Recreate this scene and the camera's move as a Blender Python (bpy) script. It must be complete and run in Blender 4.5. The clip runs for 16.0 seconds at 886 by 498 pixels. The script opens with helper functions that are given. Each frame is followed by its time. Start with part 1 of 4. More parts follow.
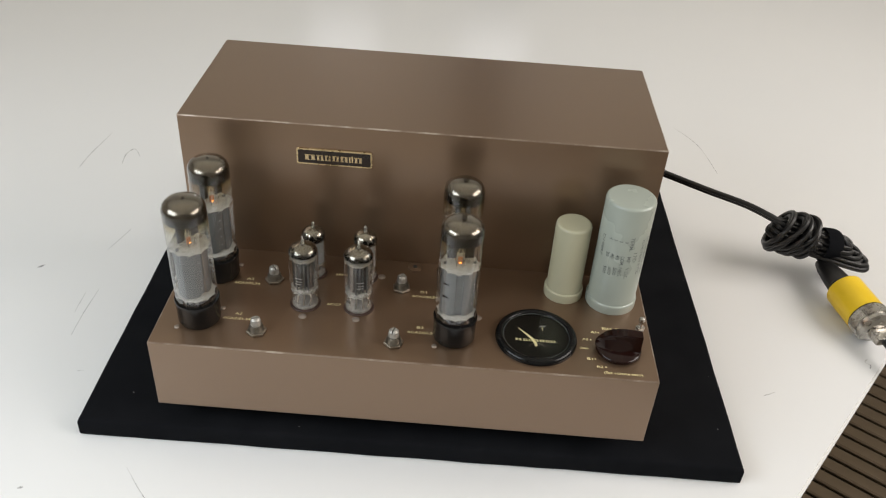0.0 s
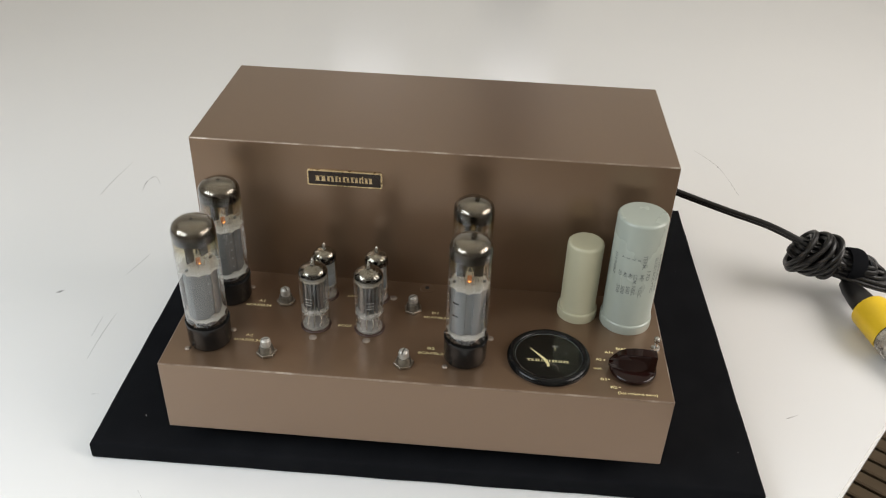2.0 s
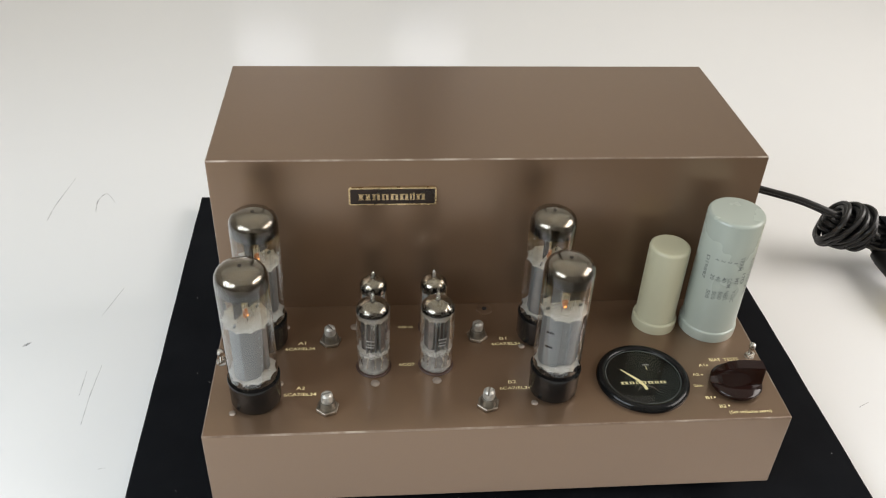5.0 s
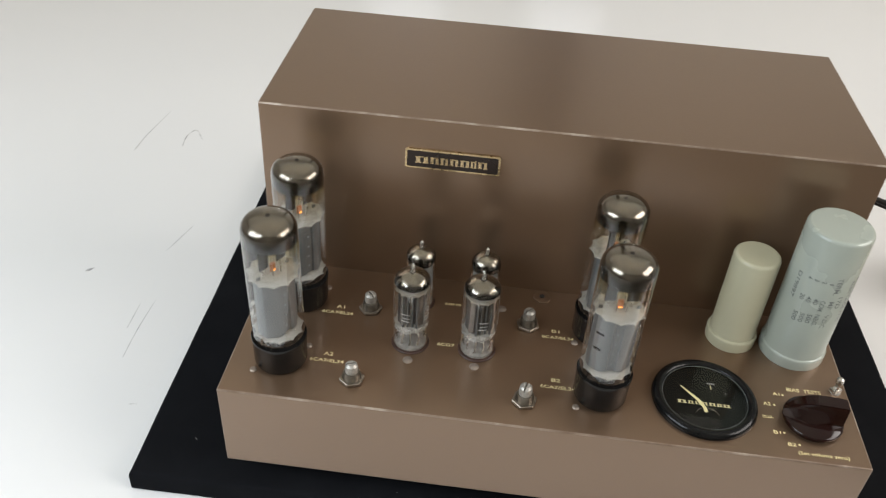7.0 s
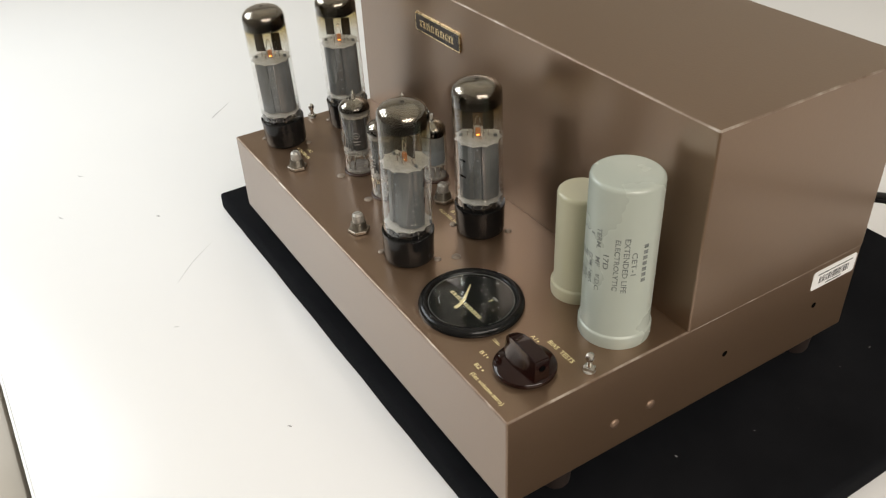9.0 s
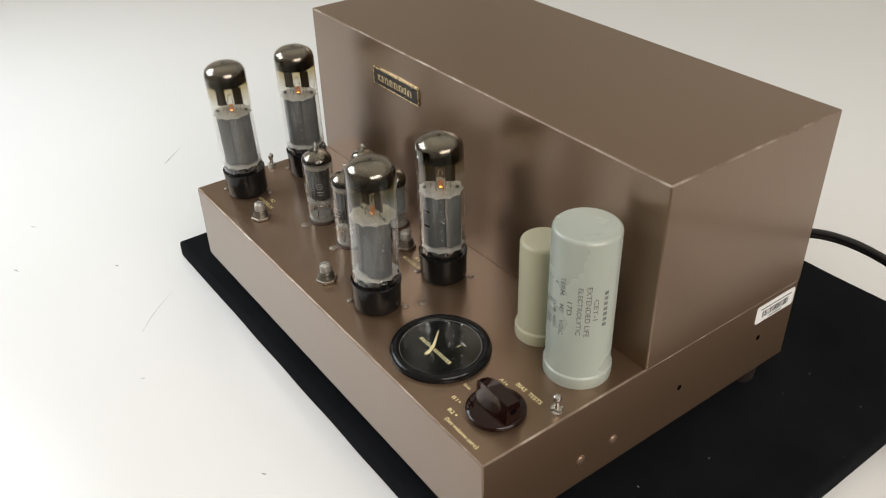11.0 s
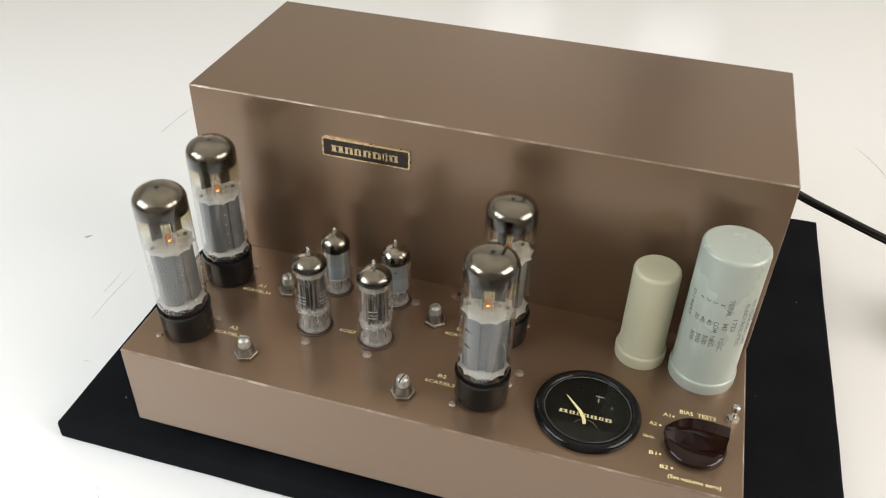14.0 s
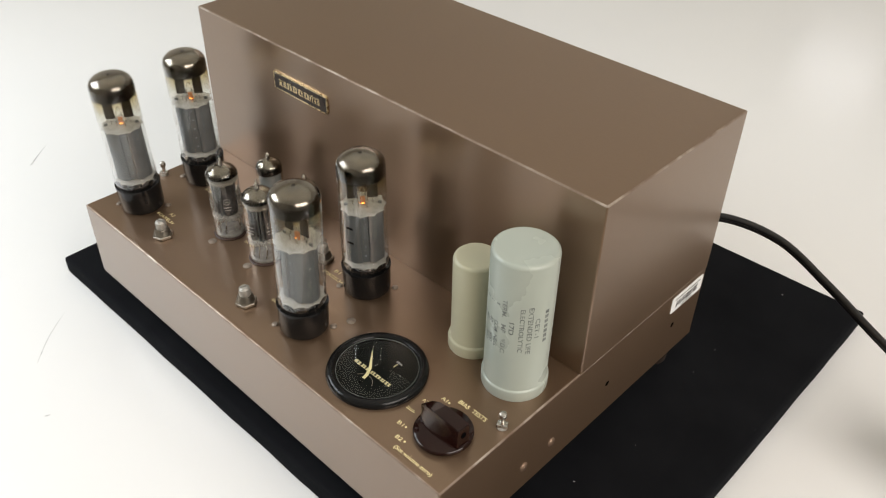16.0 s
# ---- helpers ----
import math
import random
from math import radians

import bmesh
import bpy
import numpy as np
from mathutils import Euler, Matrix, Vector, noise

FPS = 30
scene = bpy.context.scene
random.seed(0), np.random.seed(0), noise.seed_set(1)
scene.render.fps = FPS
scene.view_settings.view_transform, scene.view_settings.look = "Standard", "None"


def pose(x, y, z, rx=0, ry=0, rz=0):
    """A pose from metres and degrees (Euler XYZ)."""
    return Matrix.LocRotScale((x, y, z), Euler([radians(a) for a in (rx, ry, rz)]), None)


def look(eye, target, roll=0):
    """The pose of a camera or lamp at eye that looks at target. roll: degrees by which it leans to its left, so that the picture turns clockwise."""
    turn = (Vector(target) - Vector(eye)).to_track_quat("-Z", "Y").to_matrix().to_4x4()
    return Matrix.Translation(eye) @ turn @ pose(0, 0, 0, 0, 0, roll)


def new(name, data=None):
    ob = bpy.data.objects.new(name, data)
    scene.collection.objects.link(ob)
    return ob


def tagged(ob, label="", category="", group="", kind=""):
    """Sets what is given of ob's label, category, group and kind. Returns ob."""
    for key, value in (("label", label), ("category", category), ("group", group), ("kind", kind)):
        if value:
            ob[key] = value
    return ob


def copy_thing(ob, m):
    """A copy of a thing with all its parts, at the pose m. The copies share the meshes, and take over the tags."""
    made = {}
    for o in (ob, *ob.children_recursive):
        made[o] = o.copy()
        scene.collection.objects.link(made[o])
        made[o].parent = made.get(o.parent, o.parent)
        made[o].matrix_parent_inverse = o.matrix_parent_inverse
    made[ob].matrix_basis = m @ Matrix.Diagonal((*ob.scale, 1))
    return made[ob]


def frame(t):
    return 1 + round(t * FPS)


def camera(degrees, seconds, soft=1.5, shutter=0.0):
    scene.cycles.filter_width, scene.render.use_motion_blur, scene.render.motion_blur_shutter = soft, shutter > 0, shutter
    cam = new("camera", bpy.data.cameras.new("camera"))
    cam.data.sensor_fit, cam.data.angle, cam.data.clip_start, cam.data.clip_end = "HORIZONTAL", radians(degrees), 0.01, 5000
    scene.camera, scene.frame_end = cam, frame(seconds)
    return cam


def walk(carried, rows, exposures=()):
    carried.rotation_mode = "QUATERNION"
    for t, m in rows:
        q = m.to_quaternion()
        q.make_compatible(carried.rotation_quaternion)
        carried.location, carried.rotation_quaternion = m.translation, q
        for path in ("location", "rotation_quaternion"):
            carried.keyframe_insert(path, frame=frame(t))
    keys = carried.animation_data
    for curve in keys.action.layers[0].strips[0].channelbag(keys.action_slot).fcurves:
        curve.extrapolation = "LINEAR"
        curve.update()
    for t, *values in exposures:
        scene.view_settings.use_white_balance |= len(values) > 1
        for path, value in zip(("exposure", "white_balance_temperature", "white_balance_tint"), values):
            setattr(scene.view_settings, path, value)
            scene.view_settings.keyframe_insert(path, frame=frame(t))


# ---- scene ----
cam = camera(55.0, 16.0, soft=1.15, shutter=0.2)
PATH = [
    (0, (0.031, -0.475, 0.557), (0.01, 1.147, -0.613), 4.0),
    (0.5, (0.071, -0.487, 0.557), (-0.013, 1.15, -0.589), 4.6),
    (1, (0.093, -0.482, 0.552), (-0.054, 1.181, -0.55), 3.9),
    (1.5, (0.078, -0.483, 0.553), (-0.092, 1.19, -0.528), 2.8),
    (2, (0.047, -0.476, 0.547), (-0.049, 1.184, -0.564), 2.1),
    (2.5, (-0.024, -0.448, 0.547), (0.027, 1.187, -0.602), 2.6),
    (3, (-0.079, -0.408, 0.538), (0.047, 1.216, -0.622), 1.8),
    (3.5, (-0.1, -0.384, 0.53), (0.124, 1.232, -0.627), 2.0),
    (6, (-0.078, -0.378, 0.524), (0.054, 1.23, -0.658), 2.9),
    (6.5, (-0.079, -0.356, 0.5), (0.064, 1.243, -0.693), 3.8),
    (7, (-0.039, -0.341, 0.5), (-0.153, 1.231, -0.731), 3.8),
    (7.5, (0.032, -0.339, 0.489), (-0.384, 1.174, -0.752), 3.2),
    (8, (0.221, -0.288, 0.47), (-0.767, 0.941, -0.761), -0.2),
    (8.5, (0.378, -0.203, 0.436), (-0.95, 0.675, -0.776), -3.5),
    (9, (0.448, -0.179, 0.432), (-0.968, 0.646, -0.714), -2.8),
    (9.5, (0.457, -0.194, 0.441), (-0.951, 0.709, -0.656), -2.1),
    (10, (0.453, -0.198, 0.442), (-0.929, 0.769, -0.632), -1.9),
    (12.5, (0.421, -0.212, 0.487), (-0.867, 0.766, -0.691), 0.2),
    (13, (0.28, -0.288, 0.484), (-0.75, 0.928, -0.725), -0.4),
    (13.5, (0.134, -0.328, 0.498), (-0.47, 1.125, -0.737), 0.4),
    (14, (0.11, -0.325, 0.501), (-0.313, 1.2, -0.722), 1.7),
    (14.5, (0.159, -0.31, 0.499), (-0.333, 1.199, -0.717), 2.6),
    (15, (0.238, -0.289, 0.498), (-0.339, 1.197, -0.71), 2.2),
    (15.5, (0.333, -0.244, 0.497), (-0.527, 1.095, -0.714), 1.8),
    (16, (0.393, -0.21, 0.495), (-0.694, 0.947, -0.722), 1.2),
]
EXPOSURES = [(0, 0.0, 6400, 12), (1.5, 0.03, 6380, 12), (2.5, 0.07, 6330, 12), (3.5, 0.17, 6280, 12), (6, 0.25, 6280, 12), (6.5, 0.18, 6270, 12), (7, 0.19, 6260, 12), (7.5, -0.03, 6420, 12), (8, -0.16, 6460, 12), (8.5, 0.09, 6600, 12), (9, 0.1, 6640, 12), (10, 0.12, 6600, 12), (12.5, -0.01, 6410, 12), (13.5, 0.25, 6410, 12), (14.5, 0.45, 6460, 12), (15, 0.31, 6480, 12), (16, 0.24, 6480, 12)]
walk(cam, [(t, look(eye, target, roll)) for t, eye, target, roll in PATH], EXPOSURES)

# ---- place: a white photo table under soft studio lights; chassis top at H ----
H, W = 0.105, 0.197

# ---- world, lamps, exposure ----
world = bpy.data.worlds.new("studio")
scene.world = world
world.use_nodes = True
world.node_tree.nodes["Background"].inputs[0].default_value = (0.9, 0.92, 1.0, 1)
world.node_tree.nodes["Background"].inputs[1].default_value = 0.25


def area_lamp(name, eye, target, sx, sy, watts, colour):
    data = bpy.data.lights.new(name, "AREA")
    data.shape, data.size, data.size_y, data.energy, data.color = "RECTANGLE", sx, sy, watts, colour
    lamp = new(name, data)
    lamp.matrix_world = look(eye, target)
    return lamp


SOFTBOXES = (((-0.85, -0.56, 0.78), (-0.12, 0.02, 0.0), 0.90, 0.60, 12.0, (0.89, 0.97, 1.0)), ((1.70, -0.12, 1.18), (0.05, 0.1, 0.1), 1.60, 0.96, 34, (1.0, 0.935, 0.85)))
for eye, target, wide, tall, watts, colour in SOFTBOXES:
    area_lamp("softbox_lamp", eye, target, wide, tall, watts, colour)
# invented overhead fill, wide enough to brighten the top of the cover
area_lamp("ceiling_fill_lamp", (-0.1, 0.1, 2.26), (-0.1, 0.1, 0.0), 5.0, 4.6, 22, (1.0, 0.975, 0.925))
# added lamps, standing in for the source of two bright spots on the table
GLARE_LAMPS = ((-0.42, 2.46, 0.68), (0.12, 2.46, 0.68))
for x, y, z in GLARE_LAMPS:
    area_lamp("glare_lamp", (x, y, z), (x, y - 1, z - 0.15), 0.24, 0.14, 0.35, (0.97, 0.99, 1.0))


# ---- materials ----
class Nodes:
    """A node material under way: shader node bsdf, helpers to add nodes and links."""

    def __init__(self, name, base=(0.5, 0.5, 0.5), rough=0.5, metal=0.0, spec=0.5):
        self.mat = bpy.data.materials.new(name)
        self.mat.use_nodes = True
        self.tree = self.mat.node_tree
        self.bsdf = self.tree.nodes["Principled BSDF"]
        self.out = self.tree.nodes["Material Output"]
        self.put("Base Color", (*base, 1))
        self.put("Roughness", rough)
        self.put("Metallic", metal)
        self.put("Specular IOR Level", spec)

    def put(self, socket, value):
        self.bsdf.inputs[socket].default_value = value

    def add(self, kind, **values):
        node = self.tree.nodes.new(kind)
        for key, value in values.items():
            node.inputs[key].default_value = value
        return node

    def link(self, a, b):
        self.tree.links.new(a, b)

    def noise(self, scale, detail=3.0, rough=0.55, stretch=(1, 1, 1)):
        coords = self.add("ShaderNodeTexCoord")
        mapping = self.add("ShaderNodeMapping")
        mapping.inputs["Scale"].default_value = stretch
        self.link(coords.outputs["Object"], mapping.inputs["Vector"])
        node = self.add("ShaderNodeTexNoise", Scale=scale, Detail=detail, Roughness=rough)
        self.link(mapping.outputs["Vector"], node.inputs["Vector"])
        return node.outputs["Fac"]

    def ramp(self, fac, stops):
        node = self.add("ShaderNodeValToRGB")
        ramp = node.color_ramp
        ramp.elements[0].position, ramp.elements[0].color = stops[0][0], (*stops[0][1], 1)
        ramp.elements[1].position, ramp.elements[1].color = stops[-1][0], (*stops[-1][1], 1)
        for place, colour in stops[1:-1]:
            ramp.elements.new(place).color = (*colour, 1)
        self.link(fac, node.inputs["Fac"])
        return node.outputs["Color"]

    def spread(self, fac, low, high):
        node = self.add("ShaderNodeMapRange")
        self.link(fac, node.inputs["Value"])
        node.inputs["From Min"].default_value, node.inputs["From Max"].default_value = 0.3, 0.7
        node.inputs["To Min"].default_value, node.inputs["To Max"].default_value = low, high
        return node.outputs["Result"]

    def bump(self, fac, strength, distance):
        node = self.add("ShaderNodeBump", Strength=strength, Distance=distance)
        self.link(fac, node.inputs["Height"])
        self.link(node.outputs["Normal"], self.bsdf.inputs["Normal"])


def varied(name, dark, light, scale, rough, metal=0.0, fine=900.0, bump=0.15, depth=0.0002, spec=0.5, rough_vary=0.06):
    """A surface with slow patches of colour, fine grain in its relief and uneven gloss."""
    n = Nodes(name, light, rough, metal, spec)
    patches, grain = n.noise(scale, 4), n.noise(fine, 2)
    colour = n.ramp(patches, [(0.3, dark), (0.7, light)])
    n.link(colour, n.bsdf.inputs["Base Color"])
    n.link(n.spread(patches, rough - rough_vary, rough + rough_vary), n.bsdf.inputs["Roughness"])
    n.bump(grain, bump, depth)
    return n


paint = varied("bronze_paint", (0.204, 0.132, 0.082), (0.216, 0.1408, 0.088), 3, 0.31, 0.67, 520, 0.26, 0.00018, 0.9, 0.0)
paint.put("Coat Weight", 0.42)
paint.put("Coat Roughness", 0.18)
PAINT = paint.mat
worn = Nodes("worn_paint_edge", (0.3, 0.25, 0.2), 0.38, 0.6)
worn.link(worn.ramp(worn.noise(45, 4, 0.6), [(0.34, (0.21, 0.145, 0.105)), (0.54, (0.31, 0.24, 0.19)), (0.74, (0.58, 0.51, 0.44))]), worn.bsdf.inputs["Base Color"])
WORN = worn.mat
TABLE = varied("white_laminate", (0.735, 0.738, 0.738), (0.755, 0.755, 0.75), 2.2, 0.215, 0.0, 700, 0.04, 0.0001, 0.34, 0.012).mat
TABLE_EDGE = varied("white_edge_band", (0.62, 0.58, 0.56), (0.70, 0.66, 0.63), 20, 0.45).mat
APRON = varied("beige_panel", (0.40, 0.37, 0.32), (0.50, 0.47, 0.42), 5, 0.5).mat
CLOTH = varied("black_felt", (0.0054, 0.0058, 0.0071), (0.0086, 0.0091, 0.0107), 26, 0.95, 0.0, 2400, 0.5, 0.0004, 0.06, 0.03).mat
BAKELITE = varied("black_bakelite", (0.006, 0.006, 0.006), (0.010, 0.0095, 0.0095), 40, 0.16, 0.0, 1200, 0.06, 0.0001, 0.28, 0.04).mat
KNOB = varied("brown_bakelite", (0.0085, 0.0020, 0.0015), (0.0120, 0.0030, 0.0021), 60, 0.10, 0.0, 1000, 0.03, 0.0001, 0.33, 0.03).mat
BEZEL = varied("black_gloss_plastic", (0.005, 0.005, 0.005), (0.008, 0.008, 0.008), 50, 0.15, 0.0, 1000, 0.02, 0.0001, 0.2, 0.02).mat
METER_FACE = varied("dark_meter_face", (0.0022, 0.0025, 0.0020), (0.0040, 0.0044, 0.0034), 30, 0.6, 0.0, 900, 0.1, 0.0001, 0.12).mat
CREAM = varied("cream_enamel", (0.44, 0.425, 0.300), (0.46, 0.445, 0.320), 14, 0.30, 0.0, 900, 0.03, 0.0001, 0.5, 0.015).mat
GREY_CAN = varied("pale_grey_green_enamel", (0.345, 0.378, 0.333), (0.365, 0.398, 0.353), 14, 0.28, 0.05, 900, 0.03, 0.0001, 0.5, 0.015).mat
CHROME = varied("nickel_plate", (0.42, 0.40, 0.37), (0.60, 0.58, 0.54), 160, 0.28, 1.0, 1500, 0.1, 0.0001).mat
TARNISHED = varied("tarnished_nickel", (0.15, 0.135, 0.110), (0.25, 0.23, 0.195), 180, 0.36, 0.9).mat
STEEL = varied("dull_zinc_plate", (0.24, 0.21, 0.17), (0.35, 0.31, 0.26), 200, 0.42, 1.0, 1500, 0.15, 0.0001).mat
ANODE = varied("grey_anode_sheet", (0.094, 0.100, 0.102), (0.132, 0.139, 0.140), 90, 0.46, 0.3, 1800, 0.1, 0.0001).mat
ANODE_DARK = varied("dark_grey_anode", (0.045, 0.047, 0.05), (0.12, 0.122, 0.125), 150, 0.32, 0.6).mat
ANODE_BLUE = varied("blue_grey_shield", (0.22, 0.26, 0.29), (0.29, 0.33, 0.36), 90, 0.45, 0.2).mat
DARK_METAL = varied("carbonised_metal", (0.04, 0.04, 0.042), (0.075, 0.072, 0.07), 120, 0.42, 0.5).mat
mica = varied("white_mica", (0.36, 0.345, 0.305), (0.54, 0.525, 0.485), 260, 0.4)
mica.put("Alpha", 0.60)
MICA = mica.mat
GOLD = varied("gold_print", (0.78, 0.64, 0.32), (0.86, 0.73, 0.40), 500, 0.45, 0.0).mat
CREAM_PRINT = varied("cream_yellow_print", (0.70, 0.60, 0.30), (0.80, 0.72, 0.42), 400, 0.5).mat
BADGE_GOLD = varied("dull_brass", (0.58, 0.45, 0.26), (0.70, 0.56, 0.34), 200, 0.27, 1.0).mat
BADGE_BLACK = varied("badge_black", (0.012, 0.007, 0.005), (0.020, 0.011, 0.008), 60, 0.30, 0.0, 900, 0.05, 0.0001, 0.45).mat
DARK_PRINT = varied("faded_grey_ink", (0.085, 0.097, 0.093), (0.22, 0.238, 0.226), 420, 0.6).mat
WHITE_PRINT = varied("white_glass_print", (0.20, 0.20, 0.19), (0.50, 0.50, 0.48), 420, 0.6).mat
PAPER = varied("white_sticker", (0.74, 0.74, 0.73), (0.82, 0.82, 0.81), 90, 0.45).mat
INK = varied("black_ink", (0.02, 0.02, 0.02), (0.045, 0.045, 0.045), 300, 0.6).mat
RUBBER = varied("brown_black_rubber", (0.013, 0.0075, 0.006), (0.022, 0.013, 0.010), 60, 0.7).mat
CORD = varied("black_vinyl_cord", (0.007, 0.007, 0.007), (0.013, 0.012, 0.012), 90, 0.36, 0.0, 900, 0.08, 0.0002).mat
YELLOW = varied("yellow_plastic", (0.76, 0.50, 0.012), (0.84, 0.57, 0.02), 60, 0.34).mat
RIVET = varied("dull_plated_rivet", (0.19, 0.15, 0.12), (0.33, 0.28, 0.235), 260, 0.42, 0.45).mat
PAINTED_RIVET = varied("dull_painted_rivet", (0.19, 0.125, 0.085), (0.24, 0.165, 0.118), 260, 0.40, 0.55).mat
SHAFT = varied("bright_plated_shaft", (0.28, 0.265, 0.235), (0.48, 0.46, 0.42), 420, 0.46, 0.55, 1800, 0.2, 0.0001).mat
BUTTON_GLASS = varied("grey_glass_button", (0.16, 0.15, 0.14), (0.30, 0.29, 0.27), 320, 0.18).mat
LINING = varied("dark_getter_back", (0.020, 0.017, 0.014), (0.040, 0.033, 0.027), 120, 0.60, 0.0, 900, 0.1, 0.0001, 0.2).mat


def broken_material(name, base, scale, low, high, most):
    """A thin deposit, such as graphite on laminate, broken up where the ground shows through."""
    n = Nodes(name, base, 0.7)
    clear, shader = n.add("ShaderNodeBsdfTransparent"), n.add("ShaderNodeMixShader")
    cover = n.add("ShaderNodeMapRange")
    n.link(n.noise(scale, 4, 0.7), cover.inputs["Value"])
    for key, value in (("From Min", low), ("From Max", high), ("To Min", 0.04), ("To Max", most)):
        cover.inputs[key].default_value = value
    n.link(cover.outputs["Result"], shader.inputs[0])
    n.link(clear.outputs[0], shader.inputs[1])
    n.link(n.bsdf.outputs[0], shader.inputs[2])
    n.link(shader.outputs[0], n.out.inputs["Surface"])
    return n.mat


SCUFF = broken_material("pencil_scuff", (0.30, 0.30, 0.31), 130, 0.38, 0.66, 0.85)
BLOOM = broken_material("white_glass_bloom", (0.62, 0.61, 0.58), 210, 0.44, 0.64, 0.6)
LINT = varied("white_lint", (0.5, 0.5, 0.48), (0.7, 0.7, 0.68), 200, 0.8).mat
SLAT = varied("dark_stained_slat", (0.095, 0.068, 0.040), (0.170, 0.126, 0.078), 7, 0.45, 0.0, 160, 0.3, 0.0006).mat
SLAT_GAP = varied("slat_backing", (0.016, 0.009, 0.004), (0.028, 0.016, 0.008), 12, 0.8).mat
WALL = varied("grey_white_wall", (0.80, 0.775, 0.725), (0.87, 0.845, 0.795), 2, 0.7).mat
DARK_STRIP = varied("dark_reflected_strip", (0.09, 0.078, 0.06), (0.13, 0.115, 0.09), 6, 0.8).mat
CEILING = varied("ceiling_paint", (0.61, 0.58, 0.44), (0.69, 0.66, 0.52), 2, 0.7).mat
FLOOR = varied("grey_brown_floor", (0.27, 0.24, 0.20), (0.37, 0.33, 0.28), 4, 0.5).mat
SOCKET_BROWN = varied("red_brown_phenolic", (0.030, 0.013, 0.008), (0.055, 0.024, 0.015), 80, 0.5).mat


def glass_material(name, tint, rough, least=0.05):
    """Thin glass: lets light straight through, with a sharp Fresnel gloss."""
    n = Nodes(name)
    clear = n.add("ShaderNodeBsdfTransparent", Color=(*tint, 1))
    gloss = n.add("ShaderNodeBsdfGlossy", Color=(1, 1, 1, 1), Roughness=rough)
    facing = n.add("ShaderNodeLayerWeight", Blend=0.5)
    power = n.add("ShaderNodeMath")
    power.operation, power.inputs[1].default_value = "POWER", 3.0
    n.link(facing.outputs["Facing"], power.inputs[0])
    gloss_share = n.add("ShaderNodeMapRange")
    n.link(power.outputs[0], gloss_share.inputs["Value"])
    gloss_share.inputs["To Min"].default_value, gloss_share.inputs["To Max"].default_value = least, 0.90
    shader = n.add("ShaderNodeMixShader")
    n.link(gloss_share.outputs["Result"], shader.inputs[0])
    n.link(clear.outputs[0], shader.inputs[1])
    n.link(gloss.outputs[0], shader.inputs[2])
    n.link(shader.outputs[0], n.out.inputs["Surface"])
    return n.mat


GLASS = glass_material("tube_glass", (0.93, 0.93, 0.915), 0.03, 0.05)
METER_GLASS = glass_material("meter_glass", (0.92, 0.93, 0.91), 0.03, 0.009)


def getter_material(name, base, low, high, top, smoke=(0.62, 0.51, 0.25)):
    """Silvery getter flash inside the glass, thinning out to a smoky brown fringe at its lower rim."""
    n = Nodes(name, base, 0.20, 1.0)
    coords, parts = n.add("ShaderNodeTexCoord"), n.add("ShaderNodeSeparateXYZ")
    n.link(coords.outputs["Object"], parts.inputs[0])
    wave = n.add("ShaderNodeMath")
    wave.operation = "MULTIPLY_ADD"
    n.link(n.noise(90, 3), wave.inputs[0])
    wave.inputs[1].default_value = 0.0035
    n.link(parts.outputs["Z"], wave.inputs[2])
    edge = n.add("ShaderNodeMapRange")
    n.link(wave.outputs[0], edge.inputs["Value"])
    for key, value in (("From Min", low), ("From Max", high), ("To Min", 0.0), ("To Max", 1.0)):
        edge.inputs[key].default_value = value
    clear = n.add("ShaderNodeBsdfTransparent")
    haze = n.add("ShaderNodeMapRange")
    n.link(parts.outputs["Z"], haze.inputs["Value"])
    for key, value in (("From Min", low - 0.024), ("From Max", low + 0.001), ("To Min", 0.0), ("To Max", 1.0)):
        haze.inputs[key].default_value = value
    n.link(n.ramp(haze.outputs["Result"], [(0.0, (1, 1, 1)), (0.45, tuple(0.70 + 0.30 * c for c in smoke)), (1.0, smoke)]), clear.inputs["Color"])
    shader = n.add("ShaderNodeMixShader")
    n.link(edge.outputs["Result"], shader.inputs[0])
    n.link(clear.outputs[0], shader.inputs[1])
    n.link(n.bsdf.outputs[0], shader.inputs[2])
    n.link(shader.outputs[0], n.out.inputs["Surface"])
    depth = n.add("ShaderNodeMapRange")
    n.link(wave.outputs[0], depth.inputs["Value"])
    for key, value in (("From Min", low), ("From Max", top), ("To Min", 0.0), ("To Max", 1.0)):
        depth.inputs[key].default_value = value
    # thinner film at the rim, the dark room mirrored there painted in; silvery grey crown
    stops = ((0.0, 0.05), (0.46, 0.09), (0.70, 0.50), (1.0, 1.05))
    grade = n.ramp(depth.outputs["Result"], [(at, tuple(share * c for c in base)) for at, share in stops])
    film = n.ramp(n.noise(170, 4, 0.65), [(0.36, (0.58, 0.55, 0.50)), (0.60, (1.12, 1.10, 1.06))])
    blend = n.add("ShaderNodeMix")
    blend.data_type, blend.blend_type = "RGBA", "MULTIPLY"
    blend.inputs[0].default_value = 1.0
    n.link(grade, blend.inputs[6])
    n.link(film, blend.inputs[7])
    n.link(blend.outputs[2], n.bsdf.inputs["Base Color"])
    n.link(n.spread(n.noise(120, 3), 0.13, 0.27), n.bsdf.inputs["Roughness"])
    return n.mat


